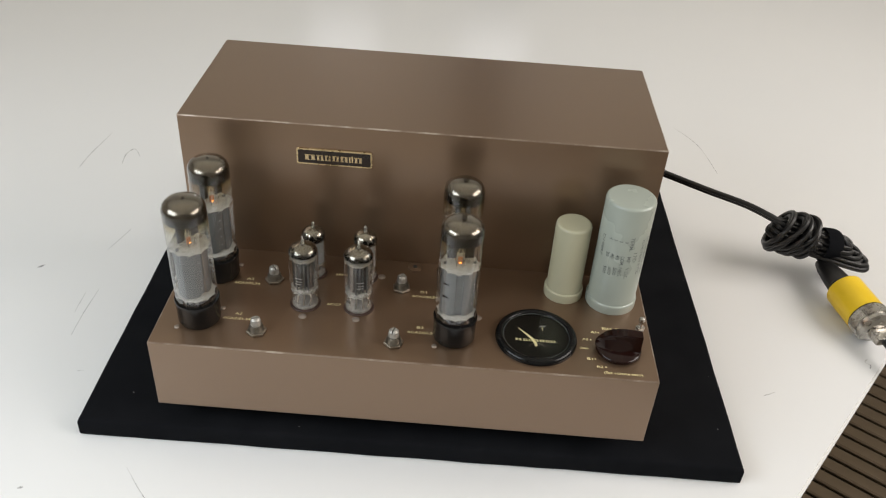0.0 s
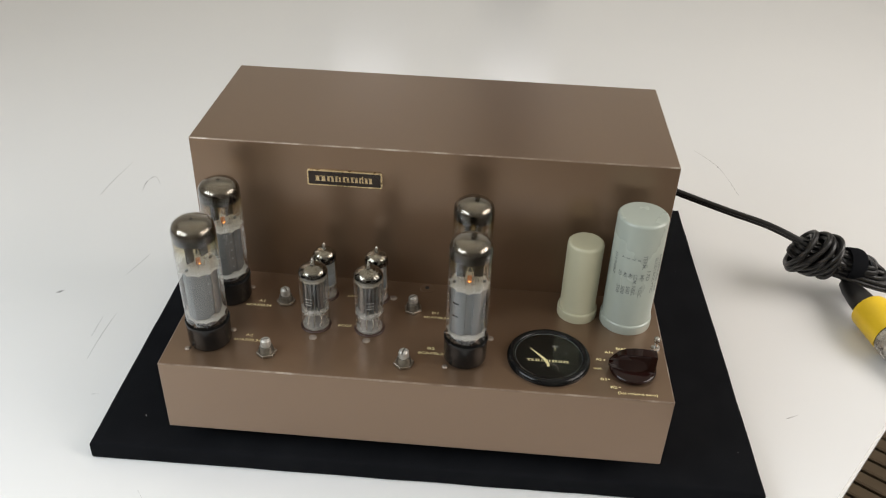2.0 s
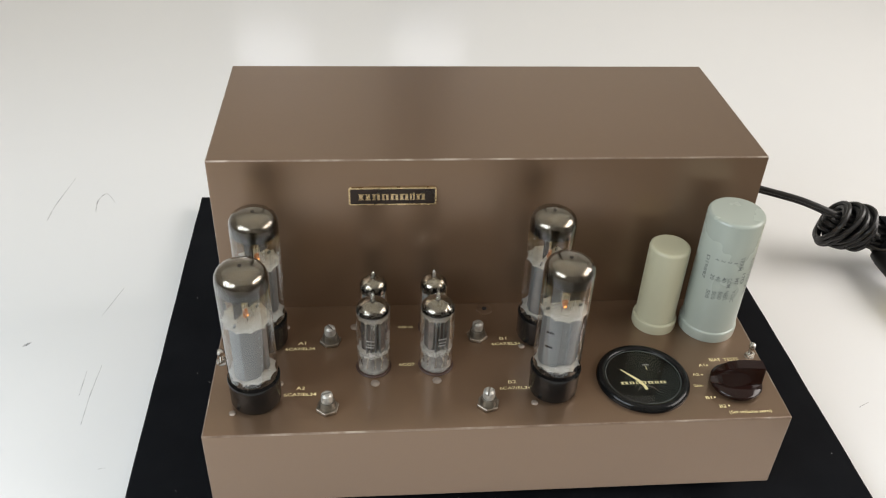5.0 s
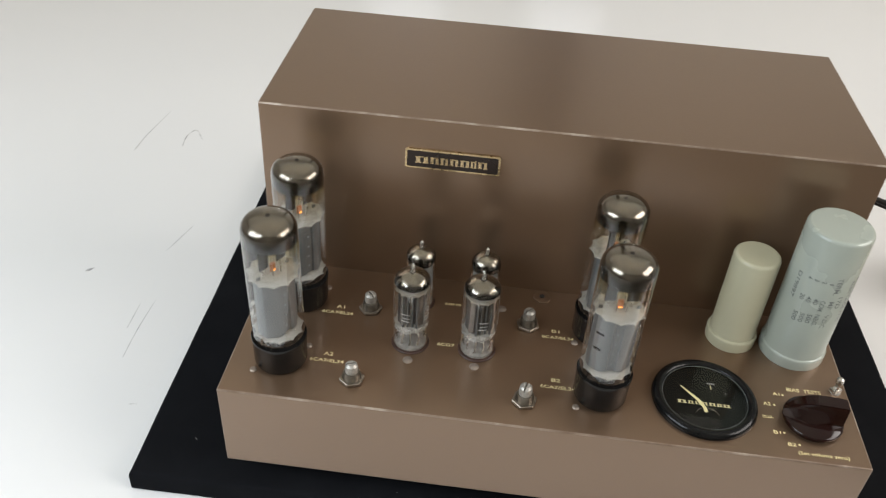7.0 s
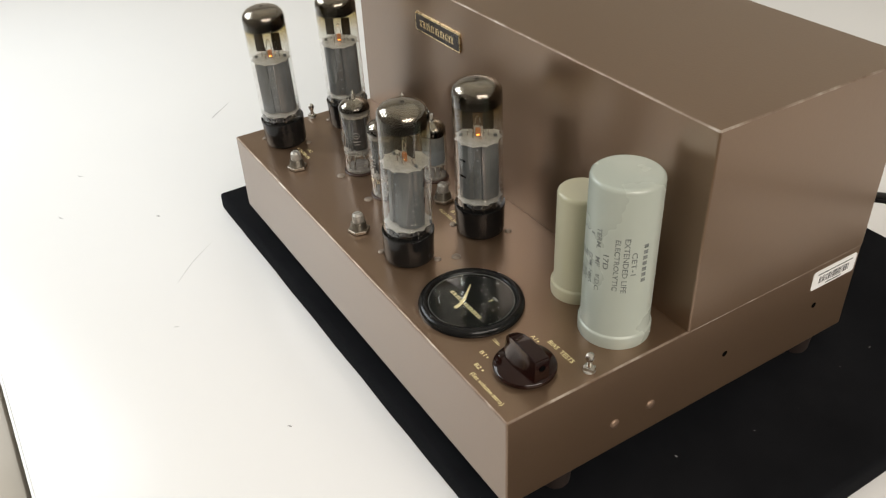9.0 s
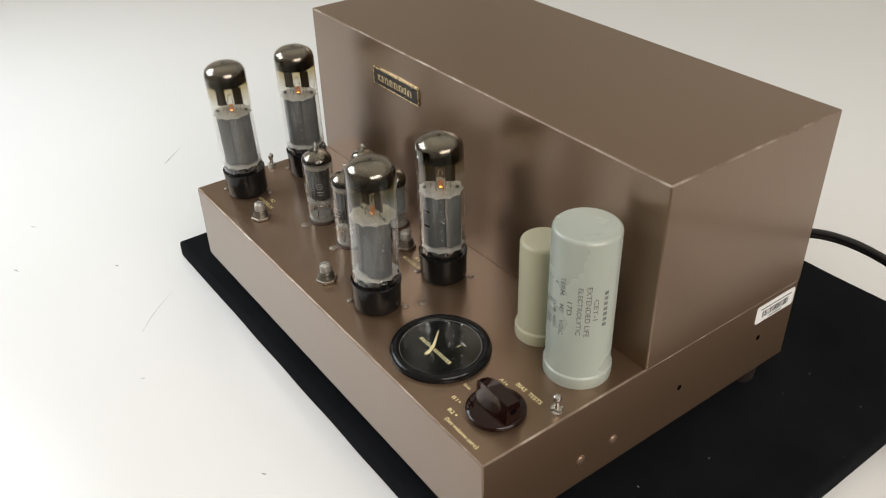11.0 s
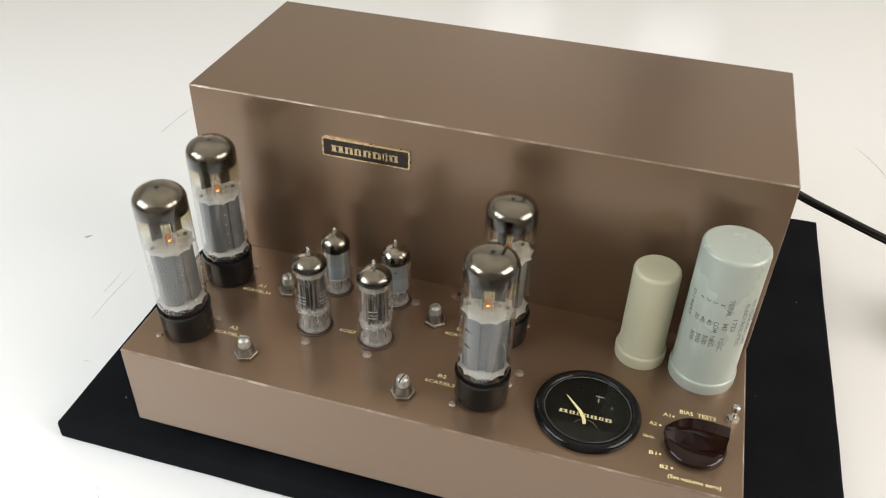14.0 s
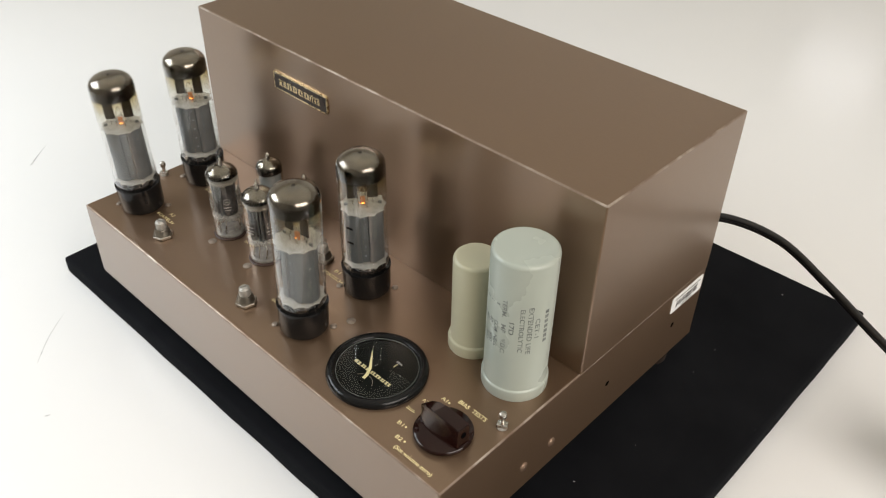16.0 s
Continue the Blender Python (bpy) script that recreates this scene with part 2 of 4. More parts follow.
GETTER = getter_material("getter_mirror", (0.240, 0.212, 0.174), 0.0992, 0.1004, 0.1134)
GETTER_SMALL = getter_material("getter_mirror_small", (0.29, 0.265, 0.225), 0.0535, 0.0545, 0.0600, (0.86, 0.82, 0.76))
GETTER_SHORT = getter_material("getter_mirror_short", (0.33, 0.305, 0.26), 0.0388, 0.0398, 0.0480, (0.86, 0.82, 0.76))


def glow_material(name, colour, strength):
    n = Nodes(name, (0.3, 0.12, 0.05), 0.5)
    n.put("Emission Color", (*colour, 1))
    n.put("Emission Strength", strength)
    return n.mat


# near-black without gloss: the shade inside holes and slots, as plain colour
HOLE_SHADE = Nodes("hollow_shade", (0.003, 0.003, 0.003), 0.9, 0.0, 0.0).mat
HEATER = glow_material("heater_glow", (1.0, 0.36, 0.06), 5.5)
CATHODE = glow_material("cathode_glow", (1.0, 0.42, 0.16), 0.07)


# ---- building helpers ----
def part(name, bm, material, parent=None, label="", smooth=True, at=None):
    """Links a bmesh as one mesh object, under a thing or a part where one is given."""
    mesh = bpy.data.meshes.new(name)
    bm.to_mesh(mesh)
    bm.free()
    return mesh_part(name, mesh, material, parent, label, smooth, at)


def mesh_part(name, mesh, material, parent=None, label="", smooth=True, at=None):
    for one in material if isinstance(material, (list, tuple)) else (material,):
        mesh.materials.append(one)
    if smooth:
        mesh.shade_smooth()
        mesh.set_sharp_from_angle(angle=radians(38 if smooth is True else smooth))
    ob = new(name, mesh)
    if parent:
        ob.parent = parent
    if at:
        ob.matrix_basis = at
    return tagged(ob, label)


def thing(name, at, label, category, group="", kind=""):
    ob = new(name)
    ob.empty_display_size = 0.02
    ob.matrix_basis = at
    return tagged(ob, label, category, group, kind)


def box(bm, x0, x1, y0, y1, z0, z1):
    return bmesh.ops.create_cube(bm, size=1, matrix=Matrix.Translation(((x0 + x1) / 2, (y0 + y1) / 2, (z0 + z1) / 2)) @ Matrix.Diagonal((x1 - x0, y1 - y0, z1 - z0, 1)))["verts"]


def soft_box(x0, x1, y0, y1, z0, z1, r, steps=2, worn_edges=False):
    bm = bmesh.new()
    box(bm, x0, x1, y0, y1, z0, z1)
    made = bmesh.ops.bevel(bm, geom=bm.edges[:], offset=r, segments=steps, profile=0.5, affect="EDGES")
    if worn_edges:
        for face in made["faces"]:
            if face.calc_center_median().z > z1 - 1.01 * r:
                face.material_index = 1
    return bm


def lathe(profile, steps=40, bm=None, at=None):
    """Turns a profile of (radius, height) round the z axis; a radius of 0 closes it to a point."""
    bm = bm or bmesh.new()
    at = at or Matrix.Identity(4)
    rings = []
    for r, z in profile:
        if r < 1e-7:
            rings.append([bm.verts.new(at @ Vector((0, 0, z)))])
        else:
            rings.append([bm.verts.new(at @ Vector((r * math.cos(a), r * math.sin(a), z))) for a in (math.tau * k / steps for k in range(steps))])
    for low, high in zip(rings, rings[1:]):
        for k in range(steps):
            j = (k + 1) % steps
            if len(low) == 1 and len(high) == 1:
                continue
            if len(low) == 1:
                bm.faces.new((low[0], high[j], high[k]))
            elif len(high) == 1:
                bm.faces.new((low[k], low[j], high[0]))
            else:
                bm.faces.new((low[k], low[j], high[j], high[k]))
    return bm


def prism(points, z0, z1, bm=None):
    """A plan polygon, counter-clockwise, raised from z0 to z1."""
    bm = bm or bmesh.new()
    low, high = [bm.verts.new((x, y, z0)) for x, y in points], [bm.verts.new((x, y, z1)) for x, y in points]
    bm.faces.new(high)
    bm.faces.new(low[::-1])
    for k in range(len(points)):
        j = (k + 1) % len(points)
        bm.faces.new((low[k], low[j], high[j], high[k]))
    return bm


def rod(a, b, r, bm=None, steps=8):
    a, b = Vector(a), Vector(b)
    turn = (b - a).to_track_quat("Z", "Y").to_matrix().to_4x4()
    return lathe([(0, 0), (r, 0), (r, (b - a).length), (0, (b - a).length)], steps, bm, Matrix.Translation(a) @ turn)


def smooth_path(points, steps=10, closed=False):
    """A Catmull-Rom line through the points."""
    pts = [Vector(p) for p in points]
    n, out = len(pts), []
    for k in range(n if closed else n - 1):
        if closed:
            p0, p1, p2, p3 = (pts[(k + d) % n] for d in (-1, 0, 1, 2))
        else:
            p0, p1, p2, p3 = pts[max(k - 1, 0)], pts[k], pts[k + 1], pts[min(k + 2, n - 1)]
        for s in range(steps):
            t = s / steps
            out.append(0.5 * (2 * p1 + (p2 - p0) * t + (2 * p0 - 5 * p1 + 4 * p2 - p3) * t * t + (3 * p1 - p0 - 3 * p2 + p3) * t**3))
    if not closed:
        out.append(pts[-1])
    return out


def hose(bm, line, r, steps=8, closed=False, twin=0.0):
    """A round cord along a line; twin sets two cords side by side that far apart, as in flat mains flex."""
    for side in ((-1, 1) if twin else (0,)):
        rings, n = [], len(line)
        for k, p in enumerate(line):
            ahead = (line[(k + 1) % n] - line[k - 1] if closed else line[min(k + 1, n - 1)] - line[max(k - 1, 0)]).normalized()
            across = ahead.cross(Vector((0, 0, 1)))
            across = across.normalized() if across.length > 1e-4 else Vector((1, 0, 0))
            above = across.cross(ahead)
            mid = p + (across * 0.5 + above * 0.86) * side * twin / 2
            rings.append([bm.verts.new(mid + r * (math.cos(a) * across + math.sin(a) * above)) for a in (math.tau * q / steps for q in range(steps))])
        pairs = list(zip(rings, rings[1:])) + ([(rings[-1], rings[0])] if closed else [])
        for low, high in pairs:
            for q in range(steps):
                bm.faces.new((low[q], low[(q + 1) % steps], high[(q + 1) % steps], high[q]))
        if not closed:
            bm.faces.new(rings[0][::-1])
            bm.faces.new(rings[-1])
    return bm


def lettering_mesh(words, width=None, height=None, spacing=1.0):
    """Words as a flat mesh, centred on the origin, reading along +x, stretched to the width and height given."""
    curve = bpy.data.curves.new("lettering", "FONT")
    curve.body, curve.size, curve.resolution_u, curve.space_character, curve.offset = words, 1.0, 3, spacing, 0.010
    ob = new("lettering_source", curve)
    mesh = bpy.data.meshes.new_from_object(ob.evaluated_get(bpy.context.evaluated_depsgraph_get()))
    bpy.data.objects.remove(ob)
    bpy.data.curves.remove(curve)
    xs, ys = [v.co.x for v in mesh.vertices], [v.co.y for v in mesh.vertices]
    w, h = max(xs) - min(xs), max(ys) - min(ys)
    sx = width / w if width else height / h
    sy = height / h if height else sx
    mid = Vector(((max(xs) + min(xs)) / 2, (max(ys) + min(ys)) / 2, 0))
    mesh.transform(Matrix.Diagonal((sx, sy, 1, 1)) @ Matrix.Translation(-mid))
    return mesh


def flat_words(words, x, y, z, width, height, material, parent, spacing=1.0):
    return mesh_part("lettering", lettering_mesh(words, width, height, spacing), material, parent, "", False, pose(x, y, z))


# ---- the setting ----
def build_setting():
    plan = [(0.164, -0.2305), (1.40, 1.381), (1.40, 2.35), (-2.2, 2.35), (-2.2, -0.2305)]
    table = thing("table", pose(0, 0, 0), "large white laminate photo table with scuffed top", "table")
    top = prism(plan, -0.008, 0.0)
    bmesh.ops.bevel(top, geom=[e for e in top.edges if all(abs(v.co.z) < 1e-6 for v in e.verts)], offset=0.0025, segments=3, affect="EDGES")
    part("tabletop", top, TABLE, table, smooth=5)
    part("apron", soft_box(-2.15, 0.13, -0.2225, -0.2065, -0.12, -0.0085, 0.002), APRON, table, "beige apron under the white top")
    for x, y in ((0.14, -0.10), (1.3, 1.45), (-2.1, 2.2), (-2.05, -0.1)):
        part("leg", soft_box(x - 0.03, x + 0.03, y - 0.03, y + 0.03, -0.75, -0.0085, 0.004), STEEL, table)

    # pencil lines and scuffs on the top, a hair above it
    rnd = random.Random(4)
    lines = (
        ([(-0.434, 0.409), (-0.434, 0.428)], 0.0015),
        ([(-0.434, 0.424), (-0.433, 0.446), (-0.427, 0.497)], 0.0008),
        ([(-0.387, 0.426), (-0.390, 0.448), (-0.384, 0.463), (-0.371, 0.445)], 0.0011),
        ([(-0.397, 0.208), (-0.391, 0.214)], 0.0026),
        ([(-0.322, 0.112), (-0.323, 0.146), (-0.322, 0.181)], 0.0006),
        ([(-0.332, 0.145), (-0.333, 0.175)], 0.0006),
        ([(-0.338, 0.248), (-0.327, 0.289)], 0.0006),
        ([(-0.298, 0.066), (-0.292, 0.067)], 0.0010),
        ([(0.336, 0.637), (0.352, 0.610), (0.364, 0.578), (0.373, 0.514)], 0.0010),
        ([(0.330, 0.103), (0.342, 0.109)], 0.0007),
        ([(0.449, 0.166), (0.445, 0.162), (0.449, 0.157), (0.446, 0.152)], 0.0008),
        ([(-0.466, 0.052), (-0.477, 0.063)], 0.0014),
        ([(-0.474, 0.060), (-0.495, 0.083)], 0.0007),
        ([(-0.174, -0.080), (-0.196, -0.060), (-0.216, -0.036)], 0.0005),
        ([(-0.292, -0.0645), (-0.288, -0.0625)], 0.0020),
        ([(-0.418, -0.111), (-0.411, -0.105)], 0.0010),
        ([(-0.117, -0.102), (-0.115, -0.098)], 0.0010),
        ([(0.033, -0.068), (0.036, -0.066)], 0.0012),
        ([(-0.345, -0.145), (-0.339, -0.142)], 0.0010),
    )
    for points, width in lines:
        bm = bmesh.new()
        line = smooth_path([(x, y, 0.0) for x, y in points], 8)
        ring = []
        for k, p in enumerate(line):
            ahead = (line[min(k + 1, len(line) - 1)] - line[max(k - 1, 0)]).normalized()
            across = Vector((-ahead.y, ahead.x, 0)) * 0.6 * width * (0.35 + 0.65 * math.sin(math.pi * (k + 0.6) / (len(line) + 0.2))) * rnd.uniform(0.6, 1.2)
            ring.append((bm.verts.new(p + across + Vector((0, 0, 0.0004))), bm.verts.new(p - across + Vector((0, 0, 0.0004)))))
        for (p, q), (r, s) in zip(ring, ring[1:]):
            bm.faces.new((p, q, s, r))
        part("scuff", bm, SCUFF, table, "grey pencil scuff", False)

    # room round the table
    for name, corners in (
        ("wall_north", (-3.2, 2.6, 2.55, 2.65)),
        ("wall_south", (-3.2, 2.6, -2.65, -2.55)),
        ("wall_west", (-3.3, -3.2, -2.65, 2.65)),
        ("wall_east", (2.6, 2.7, -2.65, 2.65)),
    ):
        bm = bmesh.new()
        box(bm, *corners, -0.75, 2.3)
        tagged(part(name, bm, WALL, None, "plain grey-white studio wall", False), "", "wall", "", "structure")
    # unseen dark pleated strip, added so the cover mirrors a dark band
    bm, low, high = bmesh.new(), [], []
    for k in range(41):
        x, y = 0.00 + 0.0050 * k, 2.50 + 0.018 * math.sin(k * 0.9)
        low.append(bm.verts.new((x, y, -0.745)))
        high.append(bm.verts.new((x, y, 2.28)))
    for k in range(40):
        bm.faces.new((low[k], low[k + 1], high[k + 1], high[k]))
    bmesh.ops.solidify(bm, geom=bm.faces[:], thickness=0.004)
    tagged(part("curtain", bm, DARK_STRIP, None, "unseen dark strip added for the dark band mirrored in the cover"), "", "curtain")
    bm = bmesh.new()
    box(bm, -3.3, 2.7, -2.65, 2.65, 2.3, 2.4)
    tagged(part("ceiling", bm, CEILING, None, "plain warm grey ceiling", False), "", "ceiling", "", "structure")
    bm = bmesh.new()
    box(bm, -3.3, 2.7, -2.65, 2.65, -0.80, -0.75)
    tagged(part("floor", bm, FLOOR, None, "plain grey-brown floor", False), "", "floor", "", "structure")
    for eye, target, wide, tall, *_ in SOFTBOXES:
        light = thing("softbox_light", Matrix.Identity(4), "wide white softbox with a black shell on a stand", "studio light", "softboxes beside the table")
        aim = look(eye, target)
        bm = bmesh.new()
        a, b = wide / 2 + 0.01, tall / 2 + 0.01
        outer, inner = [(-a, -b), (a, -b), (a, b), (-a, b)], [(-0.07, -0.07), (0.07, -0.07), (0.07, 0.07), (-0.07, 0.07)]
        front, back = [bm.verts.new((u, v, 0.02)) for u, v in outer], [bm.verts.new((u, v, 0.30)) for u, v in inner]
        for k in range(4):
            bm.faces.new((front[k], front[(k + 1) % 4], back[(k + 1) % 4], back[k]))
        bm.faces.new(back)
        part("shell", bm, BAKELITE, light, "", False, aim)
        ring = bmesh.new()
        for x0, x1, y0, y1 in ((-a - 0.007, a + 0.007, b - 0.006, b + 0.007), (-a - 0.007, a + 0.007, -b - 0.007, 0.006 - b), (-a - 0.007, 0.006 - a, 0.006 - b, b - 0.006), (a - 0.006, a + 0.007, 0.006 - b, b - 0.006)):
            box(ring, x0, x1, y0, y1, -0.012, 0.022)
        part("rim", ring, BAKELITE, light, "", False, aim)
        hub = aim @ Vector((0, 0, 0.31))
        part("pole", rod((hub.x, hub.y, -0.62), (hub.x, hub.y, hub.z + 0.03), 0.014, None, 14), BAKELITE, light)
        for k in range(3):
            a = math.tau * k / 3 + 0.4
            part("leg", rod((hub.x, hub.y, -0.45), (hub.x + 0.38 * math.cos(a), hub.y + 0.38 * math.sin(a), -0.742), 0.010, None, 10), BAKELITE, light)
    # thin frame round the added overhead fill, out of view
    panel = thing("ceiling_fill_panel", pose(-0.1, 0.1, 2.27), "large unseen fill light panel added under the ceiling, in a thin frame", "ceiling light")
    bm = bmesh.new()
    for x0, x1, y0, y1 in ((-2.54, 2.54, 2.31, 2.34), (-2.54, 2.54, -2.34, -2.31), (-2.54, -2.51, -2.31, 2.31), (2.51, 2.54, -2.31, 2.31)):
        box(bm, x0, x1, y0, y1, -0.02, 0.03)
    part("frame", bm, TABLE_EDGE, panel, "", False)
    # housings for the two added lamps that put bright spots on the tabletop
    for x, y, z in GLARE_LAMPS:
        lamp = thing("glare_light", pose(x, 2.55, z), "small flat white light added for bright spots on the table", "wall light", "wall lights behind the table")
        part("housing", soft_box(-0.19, 0.19, -0.085, 0.0, -0.13, 0.13, 0.006), TABLE_EDGE, lamp)


def build_side_table():
    """A lower beige table pushed against the front of the white one."""
    low = thing("side_table", pose(0, 0, 0), "low beige side table beside the white table", "table")
    part("tabletop", soft_box(-2.1, 0.10, -0.95, -0.236, -0.055, -0.030, 0.003), APRON, low)
    for x, y in ((-2.0, -0.9), (0.05, -0.9), (-2.0, -0.29), (0.05, -0.29)):
        part("leg", soft_box(x - 0.025, x + 0.025, y - 0.025, y + 0.025, -0.75, -0.0555, 0.003), STEEL, low)


def build_slatted_mat():
    """Dark slats seen past the edge of the table."""
    mat = thing("slatted_mat", pose(0.98, 0.82, -0.747, 0, 0, -36), "dark brown slatted wooden mat on the floor", "mat")
    bm = bmesh.new()
    box(bm, -0.75, 0.75, -0.75, 0.75, 0.0, 0.004)
    part("backing", bm, SLAT_GAP, mat, "", False)
    bm = soft_box(-0.75, 0.75, -0.0158, 0.0158, 0.004, 0.014, 0.003, 1)
    first = part("slat", bm, SLAT, mat, "", False, pose(0, -0.725, 0))
    for k in range(1, 37):
        slat = new("slat", first.data)
        slat.parent = mat
        slat.matrix_basis = pose(0, -0.725 + 0.0400 * k, 0)


# ---- the black board under the amplifier ----
def build_board():
    board = thing("display_board", pose(0, 0, 0), "black felt-covered display board lying on the white table", "board")
    outline, corners = [], [Vector(c) for c in ((-0.2655, -0.0065), (0.2840, -0.003), (0.2805, 0.4345), (-0.2715, 0.4265))]
    for k, c in enumerate(corners):
        for q in range(48):
            outline.append(c.lerp(corners[(k + 1) % 4], q / 48))
    middle = sum(corners, Vector((0, 0))) / 4
    bm, rings = bmesh.new(), []
    # rounded edge from the table up and over, then inwards in even steps
    for inset, z in ((0.0012, 0.0005), (0.0002, 0.0016), (0.0, 0.0040), (0.0, 0.0150), (0.0006, 0.0171), (0.0018, 0.0182), (0.0036, 0.0185)) + tuple((0.0036 + 0.02 * q, 0.0185) for q in range(1, 11)):
        rings.append([])
        for p in outline:
            wave = 0.0005 * noise.noise(Vector((p.x * 24, p.y * 24, z * 60)))
            d = Vector((0.281, 0.219))
            q = Vector((middle.x + (p.x - middle.x) * (1 - inset / d.x), middle.y + (p.y - middle.y) * (1 - inset / d.y)))
            rings[-1].append(bm.verts.new((q.x + wave, q.y + wave, max(0.0005, z + 0.3 * wave))))
    for low, high in zip(rings, rings[1:]):
        for q in range(len(low)):
            j = (q + 1) % len(low)
            bm.faces.new((low[q], low[j], high[j], high[q]))
    bm.faces.new(rings[0][::-1])
    bm.faces.new(rings[-1])
    felt = part("felt_cover", bm, CLOTH, board)
    felt.data.set_sharp_from_angle(angle=radians(80))
    rnd = random.Random(8)
    spots = [(-0.084, 0.005), (0.27, 0.039), (-0.23, 0.028), (0.226, 0.213), (0.223, 0.175), (0.215, 0.268), (0.277, 0.248), (0.244, 0.085), (0.257, 0.30)]
    spots += [(rnd.uniform(0.205, 0.275), rnd.uniform(0.02, 0.42)) for _ in range(4)] + [(rnd.uniform(-0.26, -0.2), rnd.uniform(0.0, 0.3)) for _ in range(3)]
    bm = bmesh.new()
    for x, y in spots:
        r = rnd.choice((0.00015, 0.0002, 0.0003, 0.0004))
        bmesh.ops.create_icosphere(bm, subdivisions=1, radius=r, matrix=Matrix.Translation((x, y, 0.0188)) @ pose(0, 0, 0, 0, 0, rnd.uniform(0, 180)) @ Matrix.Diagonal((rnd.uniform(1, 3.0), 0.7, 0.5, 1)))
    tagged(part("lint_specks", bm, LINT, None, "white lint specks on the black felt", False), "", "lint", "", "stuff")


# ---- the amplifier ----
amp = thing("tube_amplifier", pose(0, 0, 0), "vintage bronze-painted tube power amplifier on a black board", "amplifier")


def build_chassis():
    chassis = part("chassis", soft_box(-W, W, 0.0, 0.284, 0.0385, H, 0.0010, 2, True), (PAINT, WORN), amp, "bronze-painted steel chassis box with worn edges", 8)
    # rivets and screws round the sockets
    for x, y in ((-0.085, 0.044), (-0.042, 0.045), (-0.085, 0.0785), (-0.0425, 0.0788), (0.0565, 0.0590), (-0.0995, 0.1035), (-0.0275, 0.1035)):
        bm = lathe([(0.0032, 0), (0.0031, 0.0004), (0.0021, 0.0009), (0, 0.0010)], 14)
        part("rivet", bm, RIVET, chassis, "", True, pose(x, y, H))
    for x, y in POWER_TUBES:
        for s in (-1, 1):
            bm = lathe([(0.0023, 0), (0.0023, 0.0005), (0.0016, 0.0012), (0, 0.0014)], 14)
            part("rivet", bm, RIVET, chassis, "", True, pose(x + s * 0.0146, y + s * 0.0132, H))
    part("screw_washer", lathe([(0.0062, 0), (0.0062, 0.0007), (0.0058, 0.0009), (0, 0.0009)], 20), PAINT, chassis, "", True, pose(0.0, 0.1205, H))
    part("screw_shank", lathe([(0.0018, 0), (0.0018, 0.0016), (0, 0.0018)], 12), DARK_METAL, chassis, "", True, pose(0.0, 0.1205, H))
    # screws and holes in the right side
    for y, z in ((0.077, -0.045), (0.105, -0.045)):
        part("side_rivet", lathe([(0.0034, 0), (0.0032, 0.0006), (0.0022, 0.0013), (0, 0.0016)], 18), PAINTED_RIVET, chassis, "", True, pose(W, y, H + z, 0, 90, 0))
        part("side_rivet", lathe([(0.0034, 0), (0.0032, 0.0006), (0.0022, 0.0013), (0, 0.0016)], 18), PAINTED_RIVET, chassis, "", True, pose(-W, y, H + z, 0, -90, 0))
    # flat black discs on the side give the shade in the holes
    for y, z in ((0.165, -0.035), (0.247, -0.034)):
        part("hole", lathe([(0.0021, 0.0003), (0, 0.0003)], 16), HOLE_SHADE, chassis, "dark screw hole", False, pose(W, y, H + z, 0, 90, 0))
    # printed legends
    z = H + 0.0002
    for words, x, y, w, h in (
        ("A1", -0.1375, 0.0868, 0.0056, 0.0030), ("6CA7/EL34", -0.1385, 0.0808, 0.0212, 0.0028),
        ("A2", -0.1360, 0.0412, 0.0060, 0.0030), ("6CA7/EL34", -0.1360, 0.0352, 0.0220, 0.0028),
        ("B1", 0.0100, 0.0868, 0.0052, 0.0030), ("6CA7/EL34", 0.0115, 0.0808, 0.0212, 0.0028),
        ("B2", 0.0105, 0.0414, 0.0056, 0.0030), ("6CA7/EL34", 0.0118, 0.0354, 0.0220, 0.0028),
        ("6BH6", -0.0615, 0.1022, 0.0112, 0.0027), ("6CG7", -0.0622, 0.0618, 0.0112, 0.0028),
        ("BIAS  TESTS", 0.1690, 0.0577, 0.0218, 0.0031), ("A1", 0.1506, 0.0525, 0.0044, 0.0027), ("A2", 0.1432, 0.0432, 0.0048, 0.0027),
        ("Normal", 0.1413, 0.0328, 0.0056, 0.0015), ("B1", 0.1452, 0.0204, 0.0044, 0.0027), ("B2", 0.1524, 0.0121, 0.0048, 0.0027),
        ("(Set volume zero)", 0.1698, 0.0060, 0.0298, 0.0036),
    ):
        flat_words(words, x, y, z, w, h, GOLD, chassis)
    for x, y in ((0.1546, 0.0522), (0.1476, 0.0428), (0.1494, 0.0206), (0.1568, 0.0124)):
        part("legend_dot", lathe([(0.00075, 0.0002), (0, 0.0003)], 10), GOLD, chassis, "", False, pose(x, y, H))
    part("legend_rule", prism([(0.1385, 0.0313), (0.1450, 0.0315), (0.1450, 0.0319), (0.1385, 0.0317)], H + 0.0001, H + 0.0003), GOLD, chassis, "", False)
    # bar code sticker on the right side
    sticker = bmesh.new()
    outline = []
    for cx, cy, a0 in ((0.2790, 0.0982, 0), (0.2410, 0.0982, 90), (0.2410, 0.0878, 180), (0.2790, 0.0878, 270)):
        outline += [(cx + 0.0022 * math.cos(radians(a0 + d)), cy + 0.0022 * math.sin(radians(a0 + d))) for d in (0, 30, 60, 90)]
    prism(outline, 0.0, 0.00025, sticker)
